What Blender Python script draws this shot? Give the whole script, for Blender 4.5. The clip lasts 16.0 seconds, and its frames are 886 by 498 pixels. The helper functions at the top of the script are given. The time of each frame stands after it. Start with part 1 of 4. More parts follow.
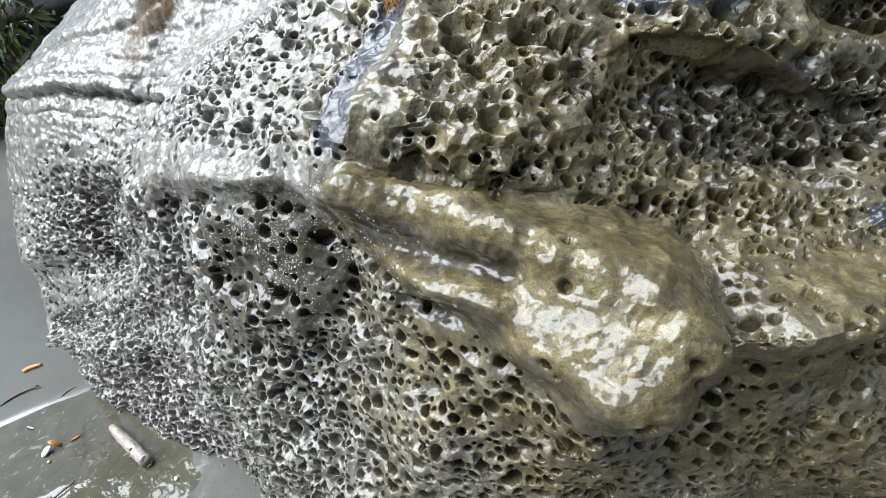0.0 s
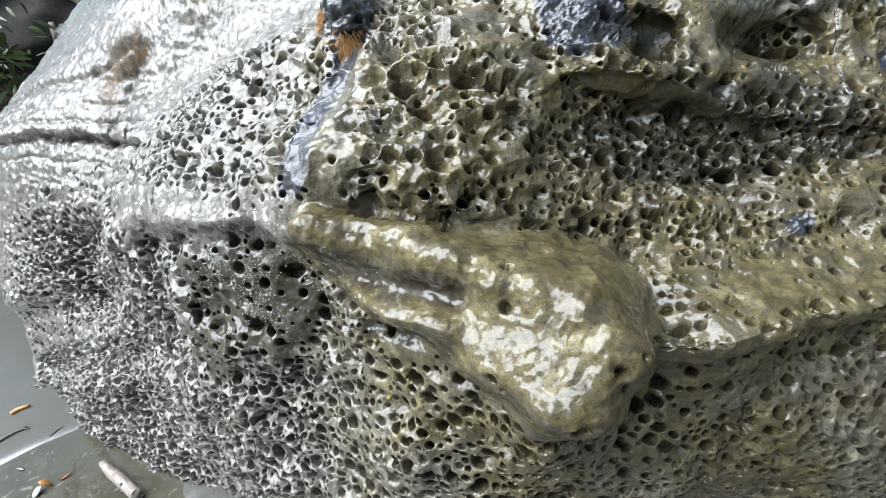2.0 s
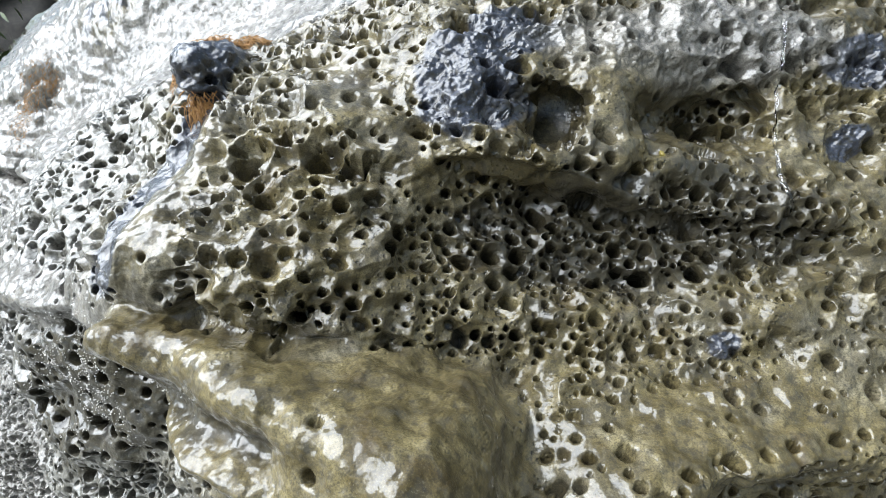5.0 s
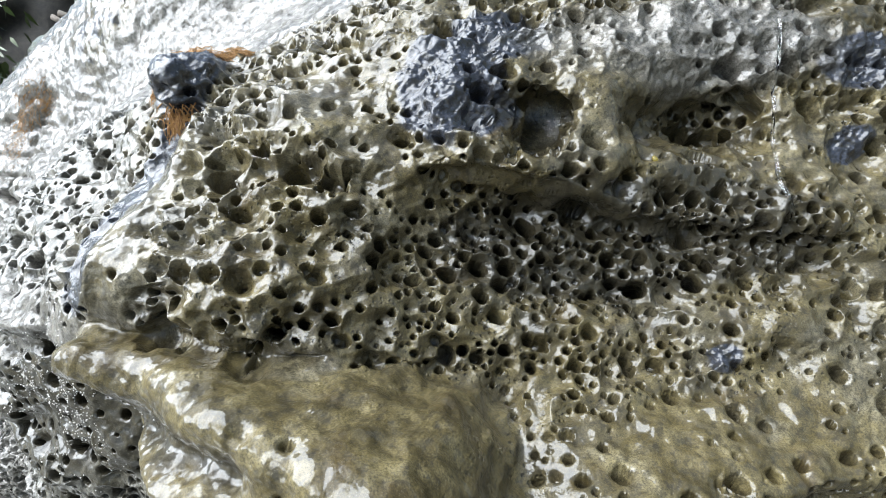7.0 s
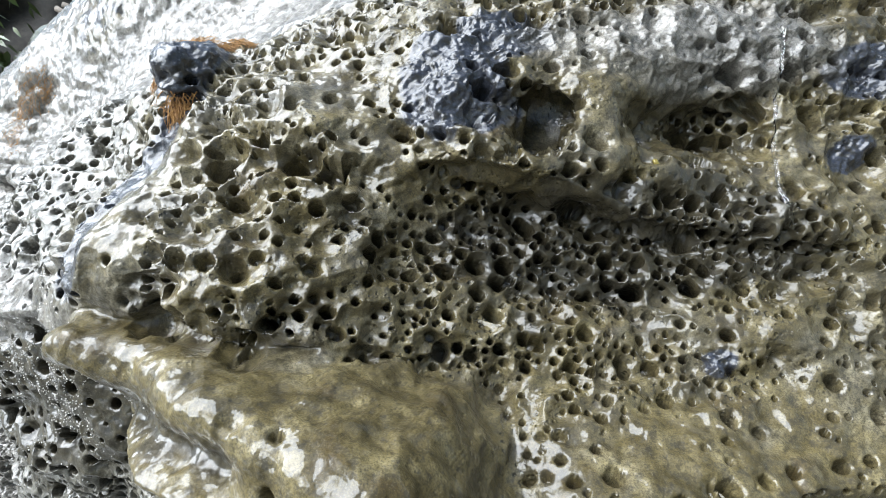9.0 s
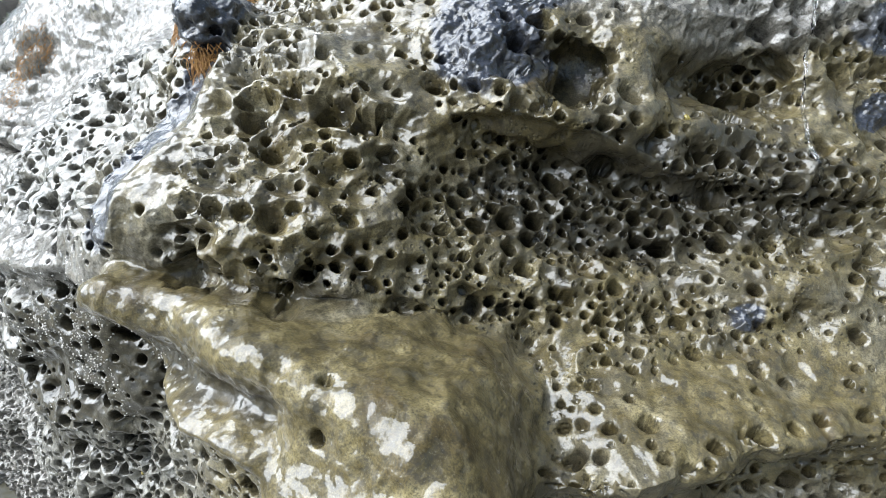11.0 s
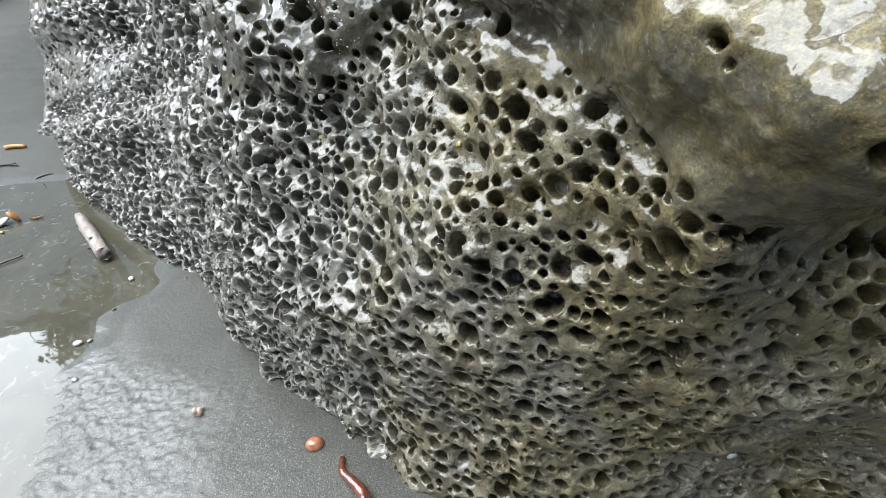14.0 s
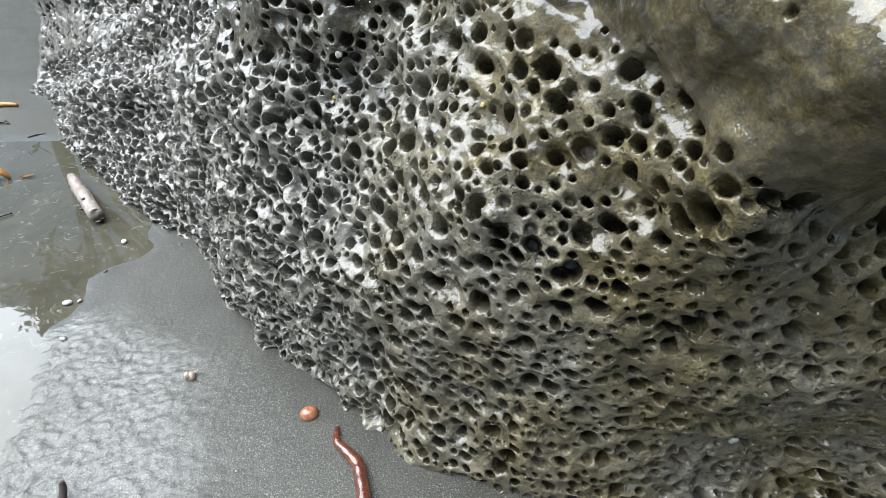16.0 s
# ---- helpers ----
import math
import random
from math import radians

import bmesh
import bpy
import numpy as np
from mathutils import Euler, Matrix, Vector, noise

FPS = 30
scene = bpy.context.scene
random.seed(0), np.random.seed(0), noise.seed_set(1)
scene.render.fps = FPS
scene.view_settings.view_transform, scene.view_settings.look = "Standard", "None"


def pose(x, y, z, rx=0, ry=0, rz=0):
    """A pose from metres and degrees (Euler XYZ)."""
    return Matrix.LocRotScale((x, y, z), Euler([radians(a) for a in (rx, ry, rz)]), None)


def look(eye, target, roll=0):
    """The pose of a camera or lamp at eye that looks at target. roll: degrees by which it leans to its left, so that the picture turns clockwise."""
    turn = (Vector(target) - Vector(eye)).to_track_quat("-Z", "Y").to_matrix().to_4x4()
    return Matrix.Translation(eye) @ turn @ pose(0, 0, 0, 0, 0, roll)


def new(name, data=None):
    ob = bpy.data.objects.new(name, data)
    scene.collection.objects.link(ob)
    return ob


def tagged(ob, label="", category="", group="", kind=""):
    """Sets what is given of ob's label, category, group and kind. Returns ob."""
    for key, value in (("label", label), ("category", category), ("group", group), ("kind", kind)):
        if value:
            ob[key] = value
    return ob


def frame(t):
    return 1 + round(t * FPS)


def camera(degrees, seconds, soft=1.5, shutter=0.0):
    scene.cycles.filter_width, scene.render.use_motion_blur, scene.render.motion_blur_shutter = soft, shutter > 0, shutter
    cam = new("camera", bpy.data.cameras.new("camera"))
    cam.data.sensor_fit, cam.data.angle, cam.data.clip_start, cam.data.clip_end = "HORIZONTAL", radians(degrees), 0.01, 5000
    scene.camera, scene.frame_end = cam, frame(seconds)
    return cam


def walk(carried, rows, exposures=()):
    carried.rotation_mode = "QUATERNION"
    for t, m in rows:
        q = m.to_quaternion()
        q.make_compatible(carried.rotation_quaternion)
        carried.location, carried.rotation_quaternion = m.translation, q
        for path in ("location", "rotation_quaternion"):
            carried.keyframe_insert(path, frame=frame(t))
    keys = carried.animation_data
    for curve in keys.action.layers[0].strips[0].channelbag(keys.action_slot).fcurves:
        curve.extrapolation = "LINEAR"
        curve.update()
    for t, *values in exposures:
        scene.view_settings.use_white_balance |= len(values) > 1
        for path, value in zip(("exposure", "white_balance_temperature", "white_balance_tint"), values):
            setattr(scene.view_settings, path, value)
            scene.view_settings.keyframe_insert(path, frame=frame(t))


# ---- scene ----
cam = camera(77.00, 16.0, soft=0.6)
PATH = [
    (0.0, 0.0000, 0.0000, 1.3500, 58.94, 14.47, -8.56),
    (0.5, 0.0058, -0.0562, 1.3237, 59.58, 13.95, -10.32),
    (1.0, 0.0562, -0.0645, 1.3556, 59.72, 14.28, -11.28),
    (1.5, 0.0699, -0.0605, 1.3866, 59.75, 15.89, -12.03),
    (2.0, 0.0568, -0.0697, 1.3926, 59.84, 16.52, -11.26),
    (2.5, 0.0384, -0.0775, 1.3860, 59.79, 16.27, -10.29),
    (3.0, 0.0181, -0.0866, 1.3886, 60.07, 15.50, -9.95),
    (3.5, 0.0405, -0.0721, 1.4094, 60.76, 14.38, -9.55),
    (4.0, 0.2101, 0.0524, 1.4316, 60.92, 14.18, -10.28),
    (4.5, 0.2978, 0.1027, 1.3975, 61.65, 14.03, -9.92),
    (4.7, 0.3139, 0.1049, 1.3868, 61.50, 14.35, -10.12),
    (6.8, 0.3545, 0.1271, 1.3492, 63.13, 16.00, -9.77),
    (7.0, 0.3589, 0.1296, 1.3476, 63.16, 15.89, -9.85),
    (7.5, 0.3608, 0.1324, 1.3410, 63.33, 15.54, -9.64),
    (8.0, 0.3589, 0.1289, 1.3412, 63.59, 15.06, -9.38),
    (8.5, 0.3527, 0.1276, 1.3362, 63.75, 14.32, -9.26),
    (8.7, 0.3555, 0.1286, 1.3367, 63.89, 14.25, -9.24),
    (10.8, 0.3026, 0.1275, 1.3311, 60.84, 13.80, -10.38),
    (11.0, 0.2883, 0.1260, 1.3243, 61.00, 13.54, -10.09),
    (11.5, 0.2427, 0.1206, 1.3214, 60.92, 12.86, -10.49),
    (12.0, 0.2129, 0.1080, 1.3251, 60.60, 13.87, -11.28),
    (12.5, 0.0501, 0.0867, 1.2364, 60.68, 9.47, -7.52),
    (13.0, -0.0139, 0.0871, 1.1566, 59.35, 7.33, -4.43),
    (13.5, -0.0578, 0.1038, 1.0460, 57.73, 4.03, -1.72),
    (14.0, -0.1079, 0.0938, 0.9520, 55.92, 2.15, 0.98),
    (14.5, -0.1430, 0.0815, 0.9118, 55.05, -0.12, 2.55),
    (15.0, -0.1585, 0.0834, 0.8973, 54.76, -1.00, 2.95),
    (15.5, -0.1450, 0.0920, 0.9120, 55.08, -0.47, 1.53),
    (16.0, -0.1449, 0.0846, 0.9099, 55.25, -1.08, 1.69),
]
walk(cam, [(t, pose(x, y, z, rx, ry, rz)) for t, x, y, z, rx, ry, rz in PATH])

# ---- sky and sun: a bright overcast, open above the beach ----
world = bpy.data.worlds.new("overcast_sky")
scene.world = world
world.use_nodes = True
nt = world.node_tree
sky = nt.nodes.new("ShaderNodeTexSky")
sky.sky_type, sky.sun_disc = "NISHITA", False
sky.sun_elevation, sky.sun_rotation = radians(62), radians(273)
sky.dust_density, sky.air_density, sky.ozone_density = 2.0, 1.6, 1.0
nt.nodes["Background"].inputs["Strength"].default_value = 0.019
nt.links.new(sky.outputs[0], nt.nodes["Background"].inputs["Color"])
sun = new("sun", bpy.data.lights.new("sun", "SUN"))
sun.data.energy, sun.data.angle, sun.data.color = 1.8, radians(80), (0.87, 0.935, 1.0)
sun.matrix_world = look((-2.2, 0.1, 4.2), (0, 0, 0))
scene.view_settings.exposure = 2.95


# ---- materials ----
class Nodes:
    """A node material, written line by line."""

    def __init__(self, name):
        self.mat = bpy.data.materials.new(name)
        self.mat.use_nodes = True
        self.tree = self.mat.node_tree
        self.out = self.tree.nodes["Principled BSDF"]

    def add(self, kind, **values):
        node = self.tree.nodes.new(kind)
        for key, value in values.items():
            socket = node.inputs.get(key.replace("_", " ")) if not key.startswith("i") or not key[1:].isdigit() else node.inputs[int(key[1:])]
            if hasattr(value, "links"):
                self.tree.links.new(value, socket)
            else:
                socket.default_value = value
        return node

    def place(self):
        return self.tree.nodes.new("ShaderNodeTexCoord").outputs["Object"]

    def spot(self):
        return self.tree.nodes.new("ShaderNodeNewGeometry").outputs["Position"]

    def noise(self, where, scale, detail=4.0, rough=0.55, warp=0.0):
        return self.add("ShaderNodeTexNoise", Vector=where, Scale=scale, Detail=detail, Roughness=rough, Distortion=warp).outputs["Fac"]

    def tree_noise(self, where, scale):
        return self.add("ShaderNodeTexNoise", Vector=where, Scale=scale, Detail=2.0).outputs["Color"]

    def ramp(self, fac, *stops):
        node = self.tree.nodes.new("ShaderNodeValToRGB")
        self.tree.links.new(fac, node.inputs[0])
        e = node.color_ramp.elements
        while len(e) < len(stops):
            e.new(0.5)
        for k, (at, c) in zip(e, stops):
            k.position, k.color = at, (*c, 1) if hasattr(c, "__len__") else (c, c, c, 1)
        return node.outputs[0]

    def mix(self, fac, a, b, how="MIX"):
        node = self.tree.nodes.new("ShaderNodeMix")
        node.data_type, node.blend_type = "RGBA", how
        for socket, value in ((node.inputs[0], fac), (node.inputs[6], a), (node.inputs[7], b)):
            if hasattr(value, "links"):
                self.tree.links.new(value, socket)
            else:
                socket.default_value = value if not hasattr(value, "__len__") or len(value) == 4 else (*value, 1)
        return node.outputs[2]

    def sums(self, how, a, b, c=0.0):
        node = self.tree.nodes.new("ShaderNodeMath")
        node.operation = how
        for socket, value in zip(node.inputs, (a, b, c)):
            if hasattr(value, "links"):
                self.tree.links.new(value, socket)
            else:
                socket.default_value = value
        return node.outputs[0]

    def bump(self, height, deep, strength=1.0, normal=None):
        node = self.add("ShaderNodeBump", Height=height, Distance=deep, Strength=strength)
        if normal is not None:
            self.tree.links.new(normal, node.inputs["Normal"])
        return node.outputs[0]

    def done(self, **values):
        for key, value in values.items():
            socket = self.out.inputs[key.replace("_", " ")]
            if hasattr(value, "links"):
                self.tree.links.new(value, socket)
            else:
                socket.default_value = value if not hasattr(value, "__len__") or len(value) == 4 else (*value, 1)
        return self.mat


def wet_rock():
    """Wet mudstone: grey below, olive where algae grow, blue-black crust and pale scoured slabs; the kind of zone comes from the mesh."""
    m = Nodes("wet_mudstone")
    at = m.spot()
    zone = m.tree.nodes.new("ShaderNodeAttribute")
    zone.attribute_name = "zone"
    split = m.tree.nodes.new("ShaderNodeSeparateColor")
    m.tree.links.new(zone.outputs["Color"], split.inputs[0])
    olive, crust, pale = split.outputs
    big, mid, fine, grain = m.noise(at, 5, 4), m.noise(at, 22, 5, 0.6, 0.4), m.noise(at, 90, 4, 0.6), m.noise(at, 420, 3, 0.6)
    grey = m.ramp(mid, (0.25, (0.040, 0.039, 0.031)), (0.5, (0.130, 0.123, 0.103)), (0.75, (0.275, 0.262, 0.224)))
    green = m.ramp(mid, (0.25, (0.027, 0.0210, 0.0080)), (0.5, (0.093, 0.0735, 0.0310)), (0.75, (0.202, 0.166, 0.080)))
    brown = m.ramp(m.noise(at, 9, 5, 0.6, 0.6), (0.55, 0.0), (0.70, 0.7))
    green = m.mix(brown, green, (0.050, 0.033, 0.012))
    blue = m.ramp(fine, (0.3, (0.008, 0.010, 0.015)), (0.55, (0.026, 0.030, 0.042)), (0.75, (0.08, 0.088, 0.11)))
    white = m.ramp(mid, (0.3, (0.085, 0.080, 0.066)), (0.6, (0.228, 0.214, 0.190)), (0.8, (0.365, 0.346, 0.312)))
    patch = m.ramp(m.sums("ADD", olive, m.sums("MULTIPLY_ADD", m.noise(at, 8, 5, 0.65, 0.5), 1.4, -0.7)), (0.15, 0.0), (0.85, 1.0))
    colour = m.mix(patch, grey, green)
    colour = m.mix(m.ramp(m.sums("ADD", crust, m.sums("MULTIPLY_ADD", mid, 1.2, -0.6)), (0.42, 0.0), (0.58, 1.0)), colour, blue)
    colour = m.mix(m.ramp(m.sums("ADD", pale, m.sums("MULTIPLY_ADD", big, 0.8, -0.4)), (0.35, 0.0), (0.7, 1.0)), colour, white)
    # algae stain, plus shade of hollows and undersides mixed into the colour
    stain_and_shade = m.tree.nodes.new("ShaderNodeAttribute")
    stain_and_shade.attribute_name = "stain_and_shade"
    slime_and_shade = m.ramp(m.sums("ADD", stain_and_shade.outputs["Fac"], m.sums("MULTIPLY_ADD", m.noise(at, 30, 5, 0.65, 0.4), 1.3, -0.65)), (0.30, 0.0), (0.75, 0.85))
    colour = m.mix(slime_and_shade, colour, m.ramp(fine, (0.3, (0.010, 0.009, 0.006)), (0.7, (0.036, 0.030, 0.017))))
    colour = m.mix(m.ramp(fine, (0.36, 0.6), (0.5, 0.0)), colour, (0.022, 0.019, 0.012))
    colour = m.mix(m.ramp(grain, (0.38, 0.6), (0.52, 0.0)), colour, (0.03, 0.026, 0.018))
    colour = m.mix(m.ramp(grain, (0.58, 0.0), (0.75, 0.4)), colour, (0.20, 0.19, 0.15))
    rough = m.ramp(m.noise(at, 34, 3, 0.5, 0.8), (0.35, 0.30), (0.6, 0.45), (0.8, 0.65))
    scour = m.sums("MULTIPLY_ADD", pale, 0.9, 0.1)
    n = m.bump(m.noise(at, 70, 5, 0.65, 0.3), 0.012, scour)
    n = m.bump(m.noise(at, 46, 2, 0.5, 0.2), 0.005, 0.6, n)
    cells = m.tree.nodes.new("ShaderNodeTexVoronoi")
    m.tree.links.new(m.mix(0.006, at, m.tree_noise(at, 60), "ADD"), cells.inputs["Vector"])
    cells.inputs["Scale"].default_value = 115
    pores = m.ramp(cells.outputs["Distance"], (0.16, 0.0), (0.36, 1.0))
    some = m.sums("MULTIPLY", zone.outputs["Alpha"], m.ramp(m.noise(at, 16, 3, 0.6), (0.42, 0.0), (0.56, 1.0)))
    n = m.bump(pores, 0.0035, some, n)
    n = m.bump(fine, 0.003, 0.6, n)
    n = m.bump(grain, 0.0008, 0.6, n)
    film = m.bump(m.noise(at, 17, 2.0, 0.45, 0.25), 0.018, 0.8)
    film = m.bump(m.noise(at, 80, 1, 0.5), 0.0018, 0.5, film)
    film = m.bump(m.noise(at, 170, 2, 0.55), 0.0020, m.sums("MULTIPLY_ADD", zone.outputs["Alpha"], 0.75, 0.05), film)
    wet = m.ramp(m.sums("MULTIPLY_ADD", zone.outputs["Alpha"], 0.13, m.noise(at, 42, 4, 0.6, 0.5)), (0.445, 0.12), (0.51, 1.0))
    return m.done(Base_Color=colour, Roughness=rough, Normal=n, Specular_IOR_Level=0.15, Coat_Weight=wet, Coat_Roughness=0.02, Coat_IOR=1.50, Coat_Normal=film)


def wet_sand():
    """Fine olive-grey sand, soaked and speckled; a film of water glitters on the churned stretch beside the pool."""
    m = Nodes("wet_sand")
    at = m.spot()
    big, grain, speck = m.noise(at, 5, 5, 0.6, 0.8), m.noise(at, 260, 2, 0.6), m.noise(at, 330, 3, 0.75)
    colour = m.ramp(big, (0.3, (0.033, 0.0325, 0.0255)), (0.7, (0.050, 0.0490, 0.0385)))
    colour = m.mix(m.ramp(m.noise(at, 26, 5, 0.7, 0.4), (0.35, 0.4), (0.6, 0.0)), colour, (0.034, 0.033, 0.028))
    colour = m.mix(m.ramp(speck, (0.38, 0.85), (0.5, 0.0)), colour, (0.014, 0.014, 0.013))
    colour = m.mix(m.ramp(speck, (0.56, 0.0), (0.68, 0.7)), colour, (0.22, 0.21, 0.175))
    wet = m.tree.nodes.new("ShaderNodeAttribute")
    wet.attribute_name = "wet"
    wet = m.ramp(m.sums("ADD", wet.outputs["Fac"], m.sums("MULTIPLY_ADD", m.noise(at, 7, 5, 0.65, 0.5), 0.9, -0.45)), (0.25, 0.0), (0.75, 1.0))
    n = m.bump(m.noise(at, 110, 4, 0.75, 0.3), 0.004, 0.5)
    n = m.bump(grain, 0.0012, 0.6, n)
    churn = m.tree.nodes.new("ShaderNodeAttribute")
    churn.attribute_name = "churn"
    film = m.bump(m.noise(at, 120, 3, 0.65, 0.4), 0.0060, m.sums("MULTIPLY_ADD", churn.outputs["Fac"], 0.85, 0.05))
    return m.done(Base_Color=colour, Roughness=0.5, Specular_IOR_Level=0.3, Normal=n, Coat_Weight=m.sums("MULTIPLY_ADD", wet, 0.72, 0.06), Coat_IOR=1.6, Coat_Roughness=m.ramp(wet, (0.0, 0.25), (1.0, 0.03)), Coat_Normal=film)


def pool_water():
    """Ankle-shallow still water over sand: the bed shows through, the surface mirrors the sky."""
    m = Nodes("pool_water")
    at = m.spot()
    bed = m.ramp(m.noise(at, 6, 5, 0.6, 0.9), (0.3, (0.038, 0.0355, 0.0255)), (0.7, (0.060, 0.056, 0.040)))
    bed = m.mix(m.ramp(m.noise(at, 14, 4, 0.6, 2.5), (0.60, 0.0), (0.72, 0.5)), bed, (0.20, 0.20, 0.18))
    return m.done(Base_Color=bed, Roughness=0.02, IOR=1.42, Normal=m.bump(m.noise(at, 9, 2, 0.5, 0.5), 0.003, 0.10))


def plain(name, low, high, scale, rough=0.4, deep=0.001, coat=0.0, stretch=(1, 1, 1)):
    """A natural surface: two tones of one colour, mottled, with fine relief."""
    m = Nodes(name)
    at = m.add("ShaderNodeMapping", Vector=m.place(), Scale=stretch).outputs[0]
    tone = m.ramp(m.noise(at, scale, 5, 0.65, 0.4), (0.3, low), (0.7, high))
    shift = m.tree.nodes.new("ShaderNodeObjectInfo").outputs["Random"]
    tone = m.mix(m.sums("MULTIPLY", shift, 0.25), tone, low)
    return m.done(Base_Color=tone, Roughness=rough, Coat_Weight=coat, Coat_Roughness=0.06, Normal=m.bump(m.noise(at, scale * 3, 4, 0.6), deep, 0.7))


ROCK, SAND, POOL = wet_rock(), wet_sand(), pool_water()
DRIFTWOOD = plain("bleached_wood", (0.10, 0.075, 0.06), (0.34, 0.295, 0.26), 18, 0.5, 0.003, 0.3, (1, 1, 9))
DARKWOOD = plain("dark_wood", (0.02, 0.015, 0.013), (0.07, 0.05, 0.04), 40, 0.5, 0.002)
BARK = plain("orange_bark", (0.30, 0.12, 0.03), (0.52, 0.28, 0.09), 60, 0.5, 0.002)
KELP = plain("red_kelp", (0.025, 0.006, 0.004), (0.125, 0.032, 0.013), 30, 0.22, 0.002, 0.75)
ORANGE_SHELL = plain("orange_shell", (0.15, 0.040, 0.018), (0.38, 0.165, 0.085), 75, 0.3, 0.001, 0.5)
SNAIL_SHELL = plain("snail_shell", (0.09, 0.045, 0.025), (0.50, 0.42, 0.34), 110, 0.35, 0.001, 0.5)
WHITE_SHELL = plain("white_shell", (0.34, 0.32, 0.29), (0.60, 0.58, 0.54), 70, 0.35, 0.001, 0.4)
YELLOW = plain("yellow_shell", (0.16, 0.12, 0.02), (0.34, 0.28, 0.07), 120, 0.35, 0.001, 0.5)
STONE = plain("pebble_stone", (0.10, 0.10, 0.10), (0.30, 0.29, 0.27), 90, 0.4, 0.001, 0.4)
MOSS = plain("rusty_moss", (0.12, 0.050, 0.010), (0.32, 0.165, 0.040), 120, 0.8, 0.001)
EARTH = plain("dark_earth", (0.010, 0.009, 0.007), (0.040, 0.034, 0.026), 9, 0.8, 0.02)
ROOT = plain("grey_root", (0.05, 0.04, 0.03), (0.16, 0.13, 0.10), 30, 0.7, 0.002)
LEAF = plain("green_leaf", (0.030, 0.055, 0.012), (0.085, 0.115, 0.030), 3, 0.4, 0.001, 0.2)
DRYLEAF = plain("yellow_grass", (0.10, 0.085, 0.02), (0.26, 0.20, 0.06), 4, 0.6, 0.001)
TRUNK = plain("tree_bark", (0.05, 0.045, 0.04), (0.14, 0.12, 0.10), 14, 0.8, 0.006)


def link(name, verts, faces, material, parent=None, label="", normals=None, flat=False):
    """One mesh object out of arrays of corners and quads or triangles."""
    verts, faces = np.asarray(verts, dtype=np.float32), np.asarray(faces, dtype=np.int32)
    me = bpy.data.meshes.new(name)
    me.vertices.add(len(verts))
    me.vertices.foreach_set("co", verts.ravel())
    me.loops.add(faces.size)
    me.loops.foreach_set("vertex_index", faces.ravel())
    me.polygons.add(len(faces))
    me.polygons.foreach_set("loop_start", np.arange(0, faces.size, faces.shape[1], dtype=np.int32))
    me.update(calc_edges=True)
    me.polygons.foreach_set("use_smooth", np.full(len(faces), not flat))
    if normals is not None:
        me.normals_split_custom_set_from_vertices(np.asarray(normals, dtype=np.float32))
    me.materials.append(material)
    ob = new(name, me)
    ob.parent = parent
    if label:
        ob["label"] = label
    return ob


def part(name, bm, material, parent=None, label="", smooth_faces=True):
    me = bpy.data.meshes.new(name)
    bm.to_mesh(me)
    bm.free()
    me.polygons.foreach_set("use_smooth", np.full(len(me.polygons), smooth_faces))
    me.materials.append(material)
    ob = new(name, me)
    ob.parent = parent
    if label:
        ob["label"] = label
    return ob


def empty(name, at=(0, 0, 0)):
    ob = new(name)
    ob.location = at
    return ob


# ---- the rock's form: a face seen along FN, with height h over the face coordinates (u, v) ----
FN = np.array((-0.22097, -0.82363, 0.52230))
FU = np.array((0.96584, -0.25913, 0.0))
FV = np.array((0.13534, 0.50446, 0.85276))
FO = np.array((0.0, 0.75, 0.75))


def soft(x, w):
    return w * np.logaddexp(0.0, x / w)


def smooth(x, a, b):
    t = np.clip((x - a) / (b - a), 0.0, 1.0)
    return t * t * (3 - 2 * t)


def bump(u, v, cu, cv, ru, rv, turn=0.0, p=2.0):
    c, s = math.cos(radians(turn)), math.sin(radians(turn))
    a, b = (u - cu) * c + (v - cv) * s, (v - cv) * c - (u - cu) * s
    return np.exp(-((a / ru) ** 2 + (b / rv) ** 2) ** (p / 2))


def spine(u, v, ends, wide, p=4.0):
    """A ridge along a line: how far along it (0 to 1), and its cross profile."""
    (u0, v0), (u1, v1) = ends
    du, dv = u1 - u0, v1 - v0
    t = np.clip(((u - u0) * du + (v - v0) * dv) / (du * du + dv * dv), 0.0, 1.0)
    d = np.hypot(u - u0 - t * du, v - v0 - t * dv)
    return t, np.exp(-(d / (wide[0] + (wide[1] - wide[0]) * t)) ** p)


def brow(u, v, us, vs, tall, front, back, fade=0.04):
    """A brow along a line of knots: it breaks off sharply below and eases away above."""
    s = v - np.interp(u, us, vs)
    ends = smooth(u, us[0] - fade, us[0] + fade) * (1 - smooth(u, us[-1] - fade, us[-1] + fade))
    return np.interp(u, us, tall) * smooth(s, -front, 0.25 * front) * np.exp(-(np.maximum(s, 0) / back) ** 2) * ends


def rift(u, v, us, vs, deep, wide, fade=0.03):
    """A crack along a line of knots."""
    s = v - np.interp(u, us, vs)
    ends = smooth(u, us[0] - fade, us[0] + fade) * (1 - smooth(u, us[-1] - fade, us[-1] + fade))
    return -deep * np.exp(-(s / wide) ** 2) * ends


